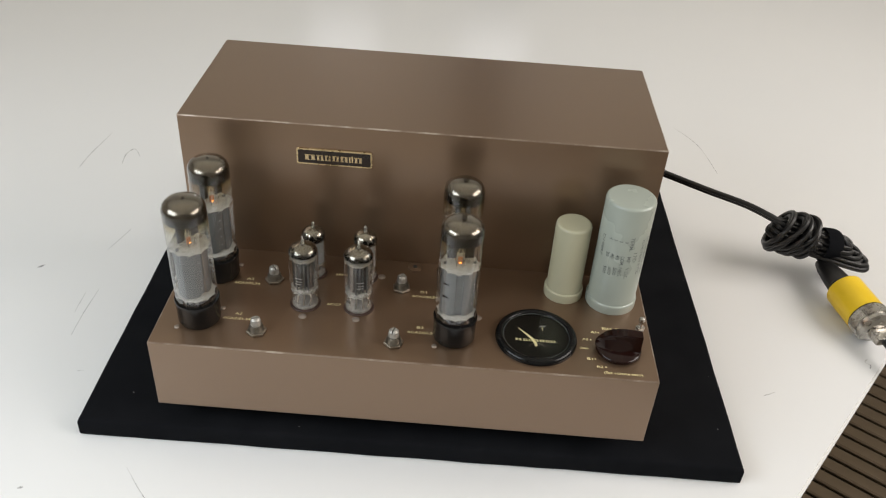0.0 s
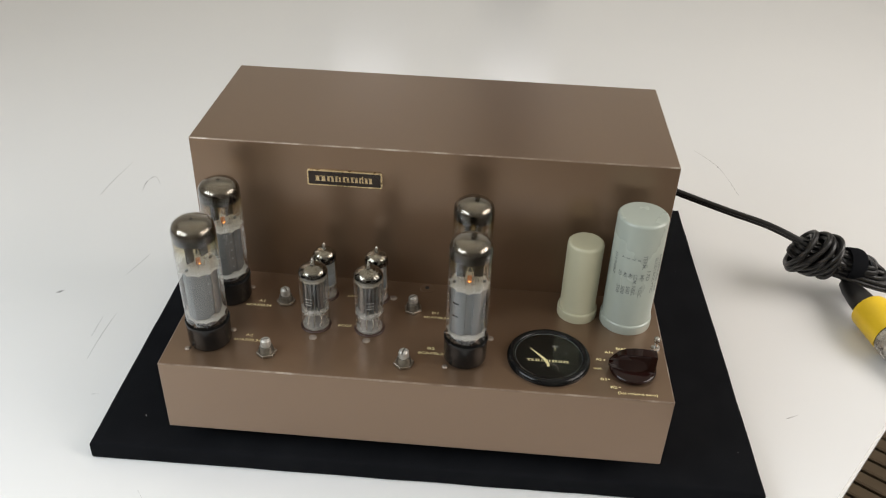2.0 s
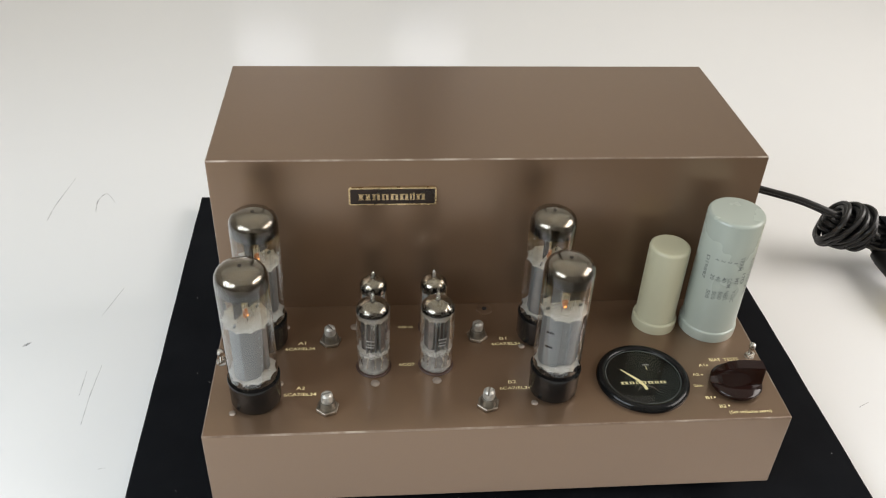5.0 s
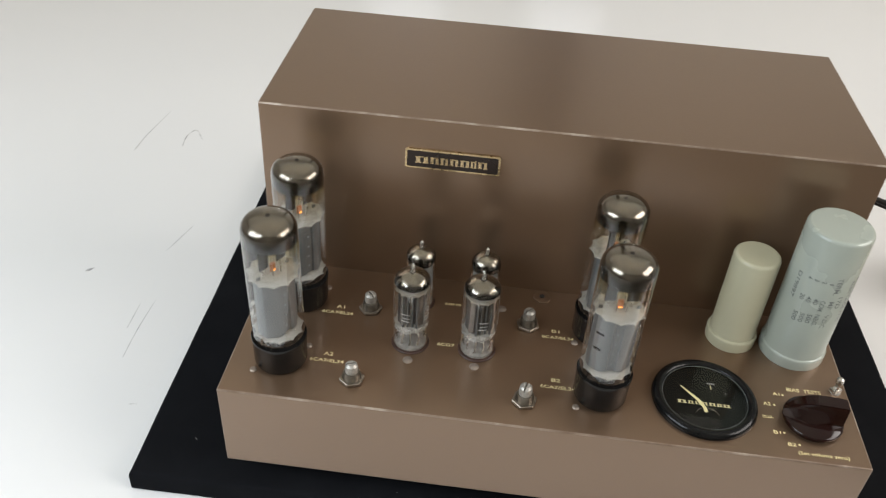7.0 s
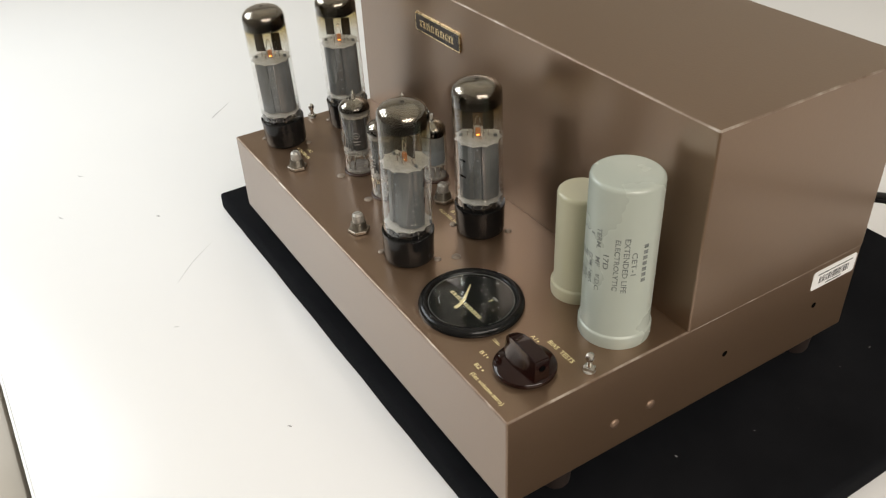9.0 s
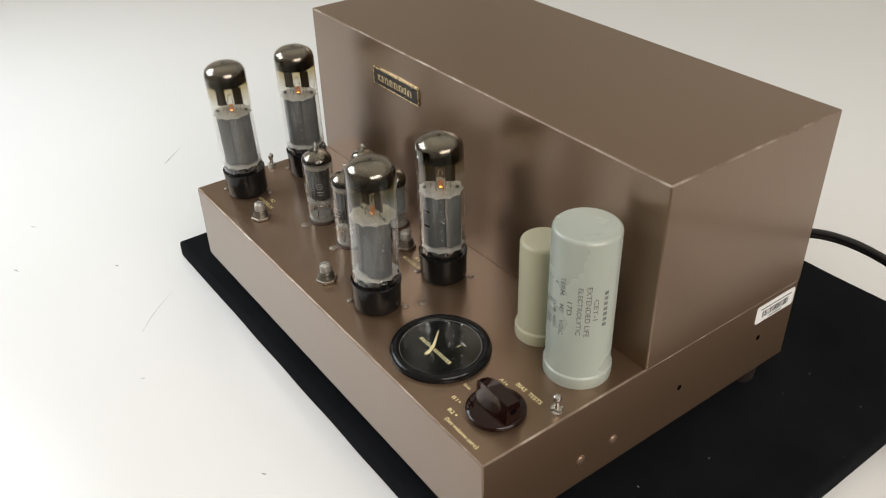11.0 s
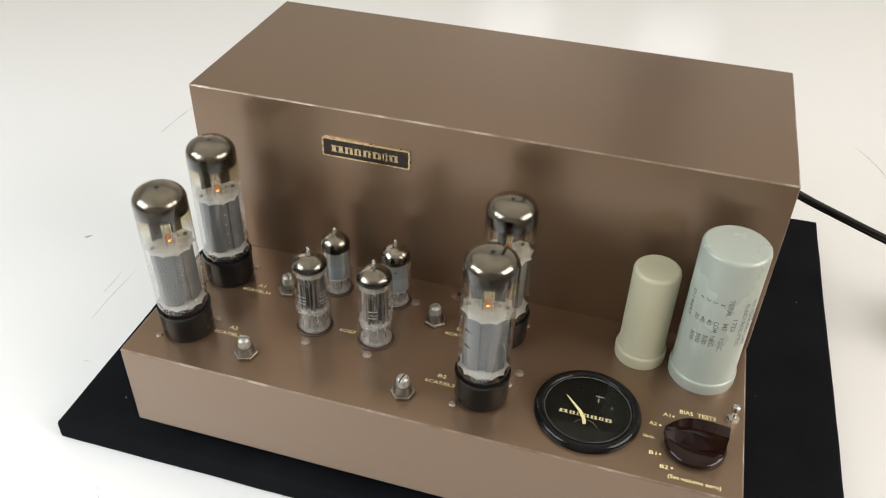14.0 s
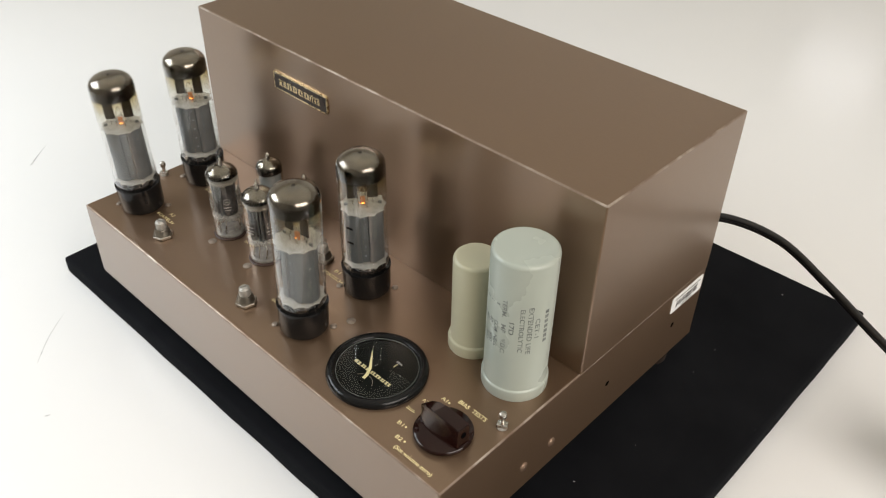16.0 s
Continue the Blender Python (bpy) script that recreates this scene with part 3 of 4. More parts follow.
    stick = part("sticker", sticker, PAPER, chassis, "white bar code sticker", False, Matrix(((0, 0, 1, W + 0.0001), (1, 0, 0, 0), (0, 1, 0, 0), (0, 0, 0, 1))))
    rnd, y = random.Random(2), 0.2455
    while y < 0.2745:
        w = rnd.choice((0.0003, 0.0005, 0.0008))
        part("bar", prism([(y, 0.0893), (y + w, 0.0893), (y + w, 0.0948), (y, 0.0948)], 0.0003, 0.0004), INK, stick, "", False)
        y += w + rnd.choice((0.0004, 0.0006, 0.0011))
    part("text_bar", prism([(0.2435, 0.0964), (0.2775, 0.0964), (0.2775, 0.0974), (0.2435, 0.0974)], 0.0003, 0.0004), DARK_PRINT, stick, "", False)
    part("text_bar", prism([(0.253, 0.0870), (0.268, 0.0870), (0.268, 0.0880), (0.253, 0.0880)], 0.0003, 0.0004), DARK_PRINT, stick, "", False)
    # feet
    for x, y in ((-0.183, 0.046), (0.183, 0.046), (-0.183, 0.260), (0.183, 0.260)):
        bm = lathe([(0, 0.0183), (0.0078, 0.0183), (0.0090, 0.0205), (0.0106, 0.0383), (0, 0.0383)], 24)
        part("rubber_foot", bm, RUBBER, amp, "dark rubber foot", True, pose(x, y, 0))


def build_cover():
    cover = part("transformer_cover", soft_box(-W - 0.0003, W + 0.0003, 0.1280, 0.2842, H - 0.0006, H + 0.1294, 0.0010, 2, True), (PAINT, WORN), amp, "bronze-painted steel transformer cover box", 8)
    face = 0.1280
    up = Matrix.Translation((0, face, 0)) @ pose(0, 0, 0, 90, 0, 0)

    def plate(x0, x1, z0, z1, r, depth0, depth1):
        pts = []
        for cx, cz, a0 in ((x1 - r, z1 - r, 0), (x0 + r, z1 - r, 90), (x0 + r, z0 + r, 180), (x1 - r, z0 + r, 270)):
            pts += [(cx + r * math.cos(radians(a0 + d)), cz + r * math.sin(radians(a0 + d))) for d in (0, 30, 60, 90)]
        return prism(pts, depth0, depth1)

    badge = part("badge", plate(-0.1015, -0.0395, H + 0.0932, H + 0.1076, 0.0016, 0.0, 0.0012), BADGE_GOLD, cover, "black name badge with a gold border", True, up)
    part("badge_field", plate(-0.1002, -0.0408, H + 0.0945, H + 0.1063, 0.0009, 0.0012, 0.0014), BADGE_BLACK, badge, "", False)
    # stylised mark as plain gold blocks with feet
    for x, w, top in ((-0.0948, 0.0092, 0), (-0.0850, 0.0060, 0), (-0.0784, 0.0054, 0), (-0.0722, 0.0060, 0), (-0.0656, 0.0066, 0), (-0.0586, 0.0040, 0.0013), (-0.0540, 0.0066, 0)):
        for x0, x1, z0, z1 in ((x + 0.06 * w, x + 0.36 * w, 0.0981, 0.1022), (x + 0.60 * w, x + 0.90 * w, 0.0981, 0.1022 + top), (x, x + 0.44 * w, 0.0976, 0.0982), (x + 0.54 * w, x + 0.97 * w, 0.0976, 0.0982), (x, x + 0.88 * w, 0.1019, 0.1026)):
            part("mark_block", plate(x0, x1, H + z0, H + z1, 0.0002, 0.0014, 0.0016), BADGE_GOLD, badge, "", False)
    return cover


def build_meter():
    meter = part("panel_meter", lathe([(0.0327, 0), (0.0329, 0.0012), (0.0322, 0.0034), (0.0306, 0.0046), (0.0290, 0.0048), (0.0274, 0.0042), (0.0266, 0.0030), (0.0266, 0.0008), (0, 0.0008)], 64), (BEZEL, METER_FACE), amp, "round black panel meter with a glossy bezel", True, pose(0.1035, 0.0400, H))
    for face in meter.data.polygons:
        if all(meter.data.vertices[v].co.z < 0.0009 and meter.data.vertices[v].co.xy.length < 0.0267 for v in face.vertices):
            face.material_index = 1
    needle = prism([(-0.0142, 0.0082), (-0.0048, -0.0030), (-0.0020, -0.0082), (-0.0012, -0.0120), (0.0008, -0.0114), (0.0, -0.0078), (-0.0030, -0.0022), (-0.0138, 0.0086)], 0.0018, 0.0022)
    bmesh.ops.recalc_face_normals(needle, faces=needle.faces)
    part("needle", needle, CREAM_PRINT, meter, "pale yellow pointer", False)
    for x, w in ((-0.0168, 0.0058), (-0.0104, 0.0038), (-0.0060, 0.0036), (-0.0018, 0.0038), (0.0026, 0.0044), (0.0076, 0.0032), (0.0114, 0.0046)):
        for x0, x1, y0, y1 in ((x + 0.08 * w, x + 0.32 * w, -0.0047, -0.0030), (x + 0.60 * w, x + 0.84 * w, -0.0047, -0.0030), (x, x + 0.86 * w, -0.0031, -0.0028), (x, x + 0.44 * w, -0.0051, -0.0048), (x + 0.52 * w, x + 0.97 * w, -0.0051, -0.0048)):
            part("mark_block", prism([(x0, y0), (x1, y0), (x1, y1), (x0, y1)], 0.0008, 0.0010), CREAM_PRINT, meter, "", False)
    part("scale_tick", prism([(0.0052, 0.0088), (0.0057, 0.0088), (0.0057, 0.0122), (0.0052, 0.0122)], 0.0008, 0.0010), CREAM_PRINT, meter, "", False)
    for x in (0.0034, 0.0047, 0.0060, 0.0073):
        part("scale_text_bar", prism([(x, 0.0132), (x + 0.0009, 0.0132), (x + 0.0009, 0.0143), (x, 0.0143)], 0.0008, 0.0010), WHITE_PRINT, meter, "", False)
    part("scale_dot", lathe([(0.0005, 0.0012), (0, 0.0013)], 10), WHITE_PRINT, meter, "", False, pose(0.0142, 0.0062, 0))
    arc = [(0.0006 + 0.0075 * math.cos(a), -0.0150 + 0.0075 * math.sin(a), 0.0012) for a in (radians(20 + 7 * k) for k in range(20))]
    part("zero_adjuster_arc", hose(bmesh.new(), [Vector(p) for p in arc], 0.00016, 5), RIVET, meter, "", True)
    part("zero_adjuster", lathe([(0.0007, 0.0008), (0.0007, 0.0014), (0, 0.0015)], 14), BEZEL, meter, "", True, pose(0.0, -0.0150, 0))
    # pale ring that draws the thin highlight at the edge of the glass
    seat = [Vector((0.0263 * math.cos(math.tau * k / 56), 0.0263 * math.sin(math.tau * k / 56), 0.0030)) for k in range(56)]
    part("glass_edge_highlight", hose(bmesh.new(), seat, 0.00016, 5, True), DARK_PRINT, meter, "thin grey ring painted as the highlight round the meter glass")
    glass = part("meter_glass", lathe([(0.0266, 0.0031), (0.0200, 0.0034), (0, 0.0036)], 48), METER_GLASS, meter, "flat clear meter glass")
    glass.visible_shadow = False


def build_knob():
    knob = part("selector_knob", lathe([(0.0172, 0.0006), (0.0179, 0.0014), (0.0181, 0.0030), (0.0178, 0.0038), (0.0170, 0.0043), (0.0145, 0.0052), (0.0110, 0.0060), (0.0060, 0.0064), (0, 0.0065)], 56), KNOB, amp, "dark brown bakelite pointer knob", True, pose(0.1684, 0.0327, H, 0, 0, -3))
    # pointer: a flat-topped bar with steep hollow flanks, pointed at one end and cut square at the other
    bm, rows = bmesh.new(), []
    for x, half, top, flare in ((-0.0190, 0.0003, 0.0100, 1), (-0.0160, 0.0016, 0.0132, 1), (-0.0120, 0.0029, 0.0164, 1), (-0.0070, 0.0038, 0.0184, 1), (-0.0010, 0.0043, 0.0192, 0.9), (0.0060, 0.0044, 0.0194, 0.62), (0.0120, 0.0043, 0.0192, 0.3), (0.0164, 0.0042, 0.0190, 0.1)):
        row = []
        for side in (-1, 1):
            edge = ((1.0, top), (1.06, top - 0.0022), (1.22, 0.55 * top + 0.0034), (1.90, 0.0078), (2.06, 0.0064), (2.20, 0.0040))
            row.append([bm.verts.new((x, side * min(half * (1 + (k - 1) * flare) + 0.0002, math.sqrt(max(0.0176**2 - x * x, 0.0004**2))), z)) for k, z in edge])
        rows.append(row[0][::-1] + row[1])
    for a, b in zip(rows, rows[1:]):
        for k in range(len(a) - 1):
            bm.faces.new((a[k], b[k], b[k + 1], a[k + 1]))
        bm.faces.new((a[-1], b[-1], b[0], a[0]))
    bm.faces.new(rows[0])
    bm.faces.new(rows[-1][::-1])
    bmesh.ops.recalc_face_normals(bm, faces=bm.faces)
    crest = [bm.edges.get((a[k], b[k])) for a, b in zip(rows, rows[1:]) for k in (2, 5, 6, 9)]
    bmesh.ops.bevel(bm, geom=crest + [bm.edges.get((rows[-1][5], rows[-1][6]))], offset=0.0004, segments=2, affect="EDGES")
    pointer = part("pointer", bm, KNOB, knob)
    pointer.data.set_sharp_from_angle(angle=radians(32))
    part("set_screw_hole", lathe([(0.0021, 0.0001), (0.0018, 0.0003), (0.0016, 0.0001), (0, 0.0001)], 14), HOLE_SHADE, knob, "dark set screw hole", False, pose(0.0165, 0, 0.0128, 0, 90, 0))


def build_can(name, x, y, foot, body, height, material, label):
    can = part(name, lathe([(foot, 0), (foot + 0.0002, 0.0012), (foot + 0.0003, 0.0072), (foot + 0.0001, 0.0080), (foot - 0.0004, 0.0084), (body + 0.0002, 0.0086), (body, 0.0092), (body, height - 0.0026), (body - 0.0004, height - 0.0010), (body - 0.0014, height - 0.0001), (body - 0.0022, height), (body - 0.0032, height), (0, height)], 64), material, amp, label, True, pose(x, y, H))
    return can


def words_on_can(can, words, az, z0, z1, tall, r):
    """Words running down the can from z0 to z1, their tops turned to the right."""
    mesh = lettering_mesh(words, z0 - z1, tall)
    for v in mesh.vertices:
        a = radians(az) + v.co.y / r
        v.co = Vector((r * math.cos(a), r * math.sin(a), (z0 + z1) / 2 - v.co.x))
    mesh_part("lettering", mesh, DARK_PRINT, can, "", False)


def build_cans():
    build_can("cream_capacitor", 0.1285, 0.1020, 0.0162, 0.0147, 0.0722, CREAM, "cream-enamelled metal capacitor can")
    can = build_can("grey_capacitor", 0.1685, 0.0968, 0.0208, 0.0199, 0.1040, GREY_CAN, "tall pale grey-green capacitor can with printed lettering")
    r = 0.02003
    for words, az, z0, z1, tall in (
        ("CET-1", -22, 0.0664, 0.0516, 0.0030), ("EXTENDED LIFE", -35, 0.0752, 0.0398, 0.0030), ("ELECTROLYTIC", -49, 0.0742, 0.0410, 0.0028),
        ("17D", -66, 0.0632, 0.0540, 0.0030), ("TERM.", -80, 0.0785, 0.0655, 0.0030), ("MF", -80, 0.0600, 0.0540, 0.0030), ("V.D.C.", -79, 0.0490, 0.0375, 0.0030),
        ("1", -93, 0.0740, 0.0729, 0.0024), ("COM.", -95, 0.0602, 0.0510, 0.0028), ("NEG.", -95, 0.0490, 0.0395, 0.0028),
        ("2", -105, 0.0745, 0.0729, 0.0026), ("40", -107, 0.0605, 0.0560, 0.0028), ("500", -107, 0.0480, 0.0405, 0.0028),
        ("3", -118, 0.0745, 0.0729, 0.0026), ("40", -119, 0.0605, 0.0560, 0.0028), ("500", -119, 0.0470, 0.0395, 0.0028),
        ("4", -130, 0.0745, 0.0729, 0.0026), ("20", -131, 0.0605, 0.0560, 0.0028), ("500", -131, 0.0465, 0.0390, 0.0028),
        ("D19897", -150, 0.0740, 0.0540, 0.0028),
    ):
        words_on_can(can, words, az, z0, z1, tall, r)
    bm = bmesh.new()
    for k in range(7):
        z0, rows = 0.0705 - 0.0037 * k, []
        for s in range(4):
            a = radians(-4) + (s / 3 - 0.5) * 0.0028 / r
            rows.append([bm.verts.new((r * math.cos(a), r * math.sin(a), z)) for z in (z0 - 0.0024, z0)])
        for a, b in zip(rows, rows[1:]):
            bm.faces.new((a[0], b[0], b[1], a[1]))
    part("maker_bars", bm, DARK_PRINT, can, "", False)


def build_trim_pots():
    for x, y, turn in ((-0.117, 0.0215, 20), (-0.009, 0.0205, 75), (-0.117, 0.0880, 130), (-0.009, 0.0895, 40)):
        pot = part("trim_pot", lathe([(0.0060, 0.0020), (0.0060, 0.0030), (0.0056, 0.0036), (0.0054, 0.0066), (0.0048, 0.0077), (0, 0.0077)], 28), TARNISHED, amp, "slotted metal trim control with a hex nut", True, pose(x, y, H, 0, 0, turn))
        nut = bmesh.new()
        prism([(0.0080 * math.cos(radians(60 * q)), 0.0080 * math.sin(radians(60 * q))) for q in range(6)], 0.0002, 0.0026, nut)
        bmesh.ops.bevel(nut, geom=nut.edges[:], offset=0.0004, segments=1, affect="EDGES")
        part("hex_nut", nut, STEEL, pot, "", False)
        shaft = lathe([(0.0040, 0.0076), (0.0041, 0.0082), (0.0041, 0.0112), (0.0038, 0.0120)], 24)
        for side in (-1, 1):
            low = [(0.0038 * math.cos(a), side * (0.0005 + 0.0033 * math.sin(a))) for a in (math.pi * q / 8 for q in range(9))]
            high = [(0.66 * u, side * 0.0005 + 0.60 * (v - side * 0.0005)) for u, v in low]
            rings = [[shaft.verts.new((u, v, z)) for u, v in ring] for ring, z in ((low, 0.0118), (low, 0.0130), (high, 0.0144))]
            for a, b in zip(rings, rings[1:]):
                for q in range(9):
                    shaft.faces.new((a[q], a[(q + 1) % 9], b[(q + 1) % 9], b[q]))
            shaft.faces.new(rings[-1])
        lathe([(0.0038, 0.0119), (0, 0.0119)], 24, shaft)
        bmesh.ops.recalc_face_normals(shaft, faces=shaft.faces)
        part("slotted_shaft", shaft, SHAFT, pot, "bright slotted shaft")


def build_posts():
    for x, y in ((0.1895, 0.0610), (-0.1925, 0.0690)):
        post = part("terminal_post", soft_box(-0.0034, 0.0034, -0.0024, 0.0024, 0.0, 0.0030, 0.0008), CHROME, amp, "small bright metal terminal post", True, pose(x, y, H, 0, 0, 30))
        bm = lathe([(0.0016, 0.003), (0.0014, 0.0062), (0.0020, 0.0075), (0.0026, 0.0095), (0.0022, 0.0115), (0.0010, 0.0124), (0, 0.0125)], 18)
        part("knurled_tip", bm, CHROME, post)
        part("insulator", lathe([(0.0036, 0), (0.0034, 0.0008), (0.0022, 0.0012), (0, 0.0012)], 18), MICA, post, "grey-white insulator")


# ---- tubes ----
POWER_TUBES = ((-0.1648, 0.0330), (-0.1645, 0.0915), (0.0376, 0.0340), (0.0373, 0.0910))


def dome(r, z0, top, n=12, flat=3.0):
    """A shoulder from (r, z0) to the crown at top, flatter than a half ball."""
    out = []
    for k in range(n + 1):
        a = math.pi / 2 * k / n
        out.append((r * max(math.cos(a), 0.0) ** (2 / flat) if k < n else 0.0, z0 + (top - z0) * math.sin(a) ** (2 / flat)))
    return out


def toothed_disc(r, tooth, z0, z1, teeth=10, bm=None):
    """A thin disc whose rim runs in hollow arcs between sharp teeth."""
    pts = []
    for k in range(teeth):
        for q in range(6):
            a = math.tau * (k + q / 6) / teeth
            rr = r - tooth * math.sin(math.pi * q / 6) ** 0.6
            pts.append((rr * math.cos(a), rr * math.sin(a)))
    return prism(pts, z0, z1, bm)


def build_power_tube(slots):
    tube = thing("power_tube", pose(0, 0, 0), "glass power tube with silvered top and black base, heater glowing orange", "vacuum tube", "power tubes on the amplifier")
    part("base", lathe([(0.0150, 0.0004), (0.0160, 0.0012), (0.0166, 0.0030), (0.0168, 0.0150), (0.0171, 0.0205), (0.0173, 0.0222), (0.0171, 0.0228), (0.0166, 0.0226), (0.0164, 0.0212), (0, 0.0208)], 56), BAKELITE, tube, "black bakelite base cup")
    glass = part("glass_envelope", lathe([(0.0150, 0.0210), (0.0159, 0.0232), (0.0162, 0.0270), (0.0162, 0.0900), (0.0163, 0.1000)] + dome(0.0163, 0.1030, 0.1138, 12, 2.65), 56), GLASS, tube, "clear cylindrical glass bulb")
    glass.visible_shadow = False
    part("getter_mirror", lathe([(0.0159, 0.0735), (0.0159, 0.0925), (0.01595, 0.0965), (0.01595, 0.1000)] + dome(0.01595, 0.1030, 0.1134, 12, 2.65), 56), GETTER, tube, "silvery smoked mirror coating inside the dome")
    part("getter_lining", lathe([(0.0156, 0.0984), (0.01565, 0.1000)] + dome(0.01565, 0.1030, 0.1130, 12, 2.65), 48), LINING, tube, "dark back of the mirror coating")
    part("seal_mark", lathe([(0.0013, 0.11385), (0.0009, 0.11400), (0, 0.11405)], 14), LINING, tube, "dark seal mark on the crown of the glass")
    # anode: two pressed shells with a seam, ribs and dimples
    half = [(0.0132, 0.0006), (0.0126, 0.0040), (0.0070, 0.0088), (0.0030, 0.0092), (0.0022, 0.0080), (-0.0022, 0.0080), (-0.0030, 0.0092), (-0.0070, 0.0088), (-0.0126, 0.0040), (-0.0132, 0.0006)]
    shell = prism(half + [(-x, -y) for x, y in half], 0.0295, 0.0720)
    part("anode", shell, ANODE, tube, "pressed grey metal anode", True)
    for s in (-1, 1):
        for k in range(5):
            bm = bmesh.new()
            box(bm, -0.0005, 0.0005, s * 0.0081 - 0.0003, s * 0.0081 + 0.0003, 0.0345 + 0.008 * k, 0.0354 + 0.008 * k)
            part("rivet_dimple", bm, ANODE_BLUE, tube, "", False)
    # black bars on the closed shell give the shade in its slots
    for z in (0.0455, 0.0575) if slots else ():
        for turn in (0, 180):
            bm = bmesh.new()
            box(bm, -0.0025, 0.0025, -0.0003, 0.0003, z, z + 0.0013)
            part("anode_slot", bm, HOLE_SHADE, tube, "dark slot in the anode", False, pose(0, 0, 0, 0, 0, turn) @ pose(-0.0099, -0.0065, 0, 0, 0, 139.4))
    for z in (0.0728, 0.0283):
        part("mica_spacer", toothed_disc(0.0159, 0.0017, z - 0.0003, z + 0.0003, 11), MICA, tube, "white toothed mica spacer", False)
    for s in (-1, 1):
        flag = soft_box(s * 0.0066 - 0.0034, s * 0.0066 + 0.0034, -0.0006, 0.0006, 0.0785, 0.0925, 0.0003, 1)
        part("getter_flag", flag, LINING, tube, "dark upright getter plate", False)
        part("support_rod", rod((s * 0.0068, 0.0010, 0.0728), (s * 0.0068, 0.0010, 0.0985), 0.0004), CHROME, tube)
        part("support_rod", rod((s * 0.0110, 0.0, 0.0185), (s * 0.0110, 0.0, 0.0300), 0.0004), CHROME, tube)
        part("lead_wire", rod((s * 0.0050, -0.004, 0.0185), (s * 0.0030, -0.002, 0.0285), 0.0004), CHROME, tube)
        part("lead_wire", rod((s * 0.0050, 0.005, 0.0185), (s * 0.0070, 0.003, 0.0285), 0.0004), CHROME, tube)
        # rod ends and grid posts that stand out over the upper spacer
        part("grid_post", rod((s * 0.0034, 0.0030, 0.0728), (s * 0.0034, 0.0030, 0.0800), 0.00045), CHROME, tube)
        part("grid_post", rod((s * 0.0030, -0.0034, 0.0728), (s * 0.0030, -0.0034, 0.0776), 0.00045), CHROME, tube)
        part("anode_tab", soft_box(s * 0.0112 - 0.0012, s * 0.0112 + 0.0012, -0.0005, 0.0005, 0.0728, 0.0752, 0.0002, 1), ANODE, tube, "", False)
    for k in range(8):
        a = math.tau * (k + 0.3) / 8
        wire = smooth_path([(0.0075 * math.cos(a), 0.0075 * math.sin(a), 0.0212), (0.0122 * math.cos(a + 0.15), 0.0122 * math.sin(a + 0.15), 0.0252), (0.0108 * math.cos(a + 0.2), 0.0108 * math.sin(a + 0.2), 0.0285)], 4)
        part("lead_wire", hose(bmesh.new(), wire, 0.0006, 6), CHROME, tube)
    part("stem", lathe([(0.0120, 0.0180), (0.0100, 0.0205), (0.0040, 0.0240), (0, 0.0245)], 24), DARK_METAL, tube, "dark glass stem")
    part("cathode_sleeve", soft_box(-0.0017, 0.0017, -0.0010, 0.0010, 0.0732, 0.0792, 0.0004, 1), CATHODE, tube, "faintly glowing cathode sleeve", False)
    part("heater", soft_box(-0.0014, 0.0014, -0.0010, 0.0010, 0.0736, 0.0753, 0.0004, 1), HEATER, tube, "orange glowing heater end", False)
    part("heater_wire", hose(bmesh.new(), smooth_path([(-0.0020, 0, 0.0800), (-0.0012, 0.0, 0.0860), (0.0008, 0, 0.0872), (0.0020, 0, 0.0800)], 6), 0.0003, 6), CHROME, tube)
    return tube


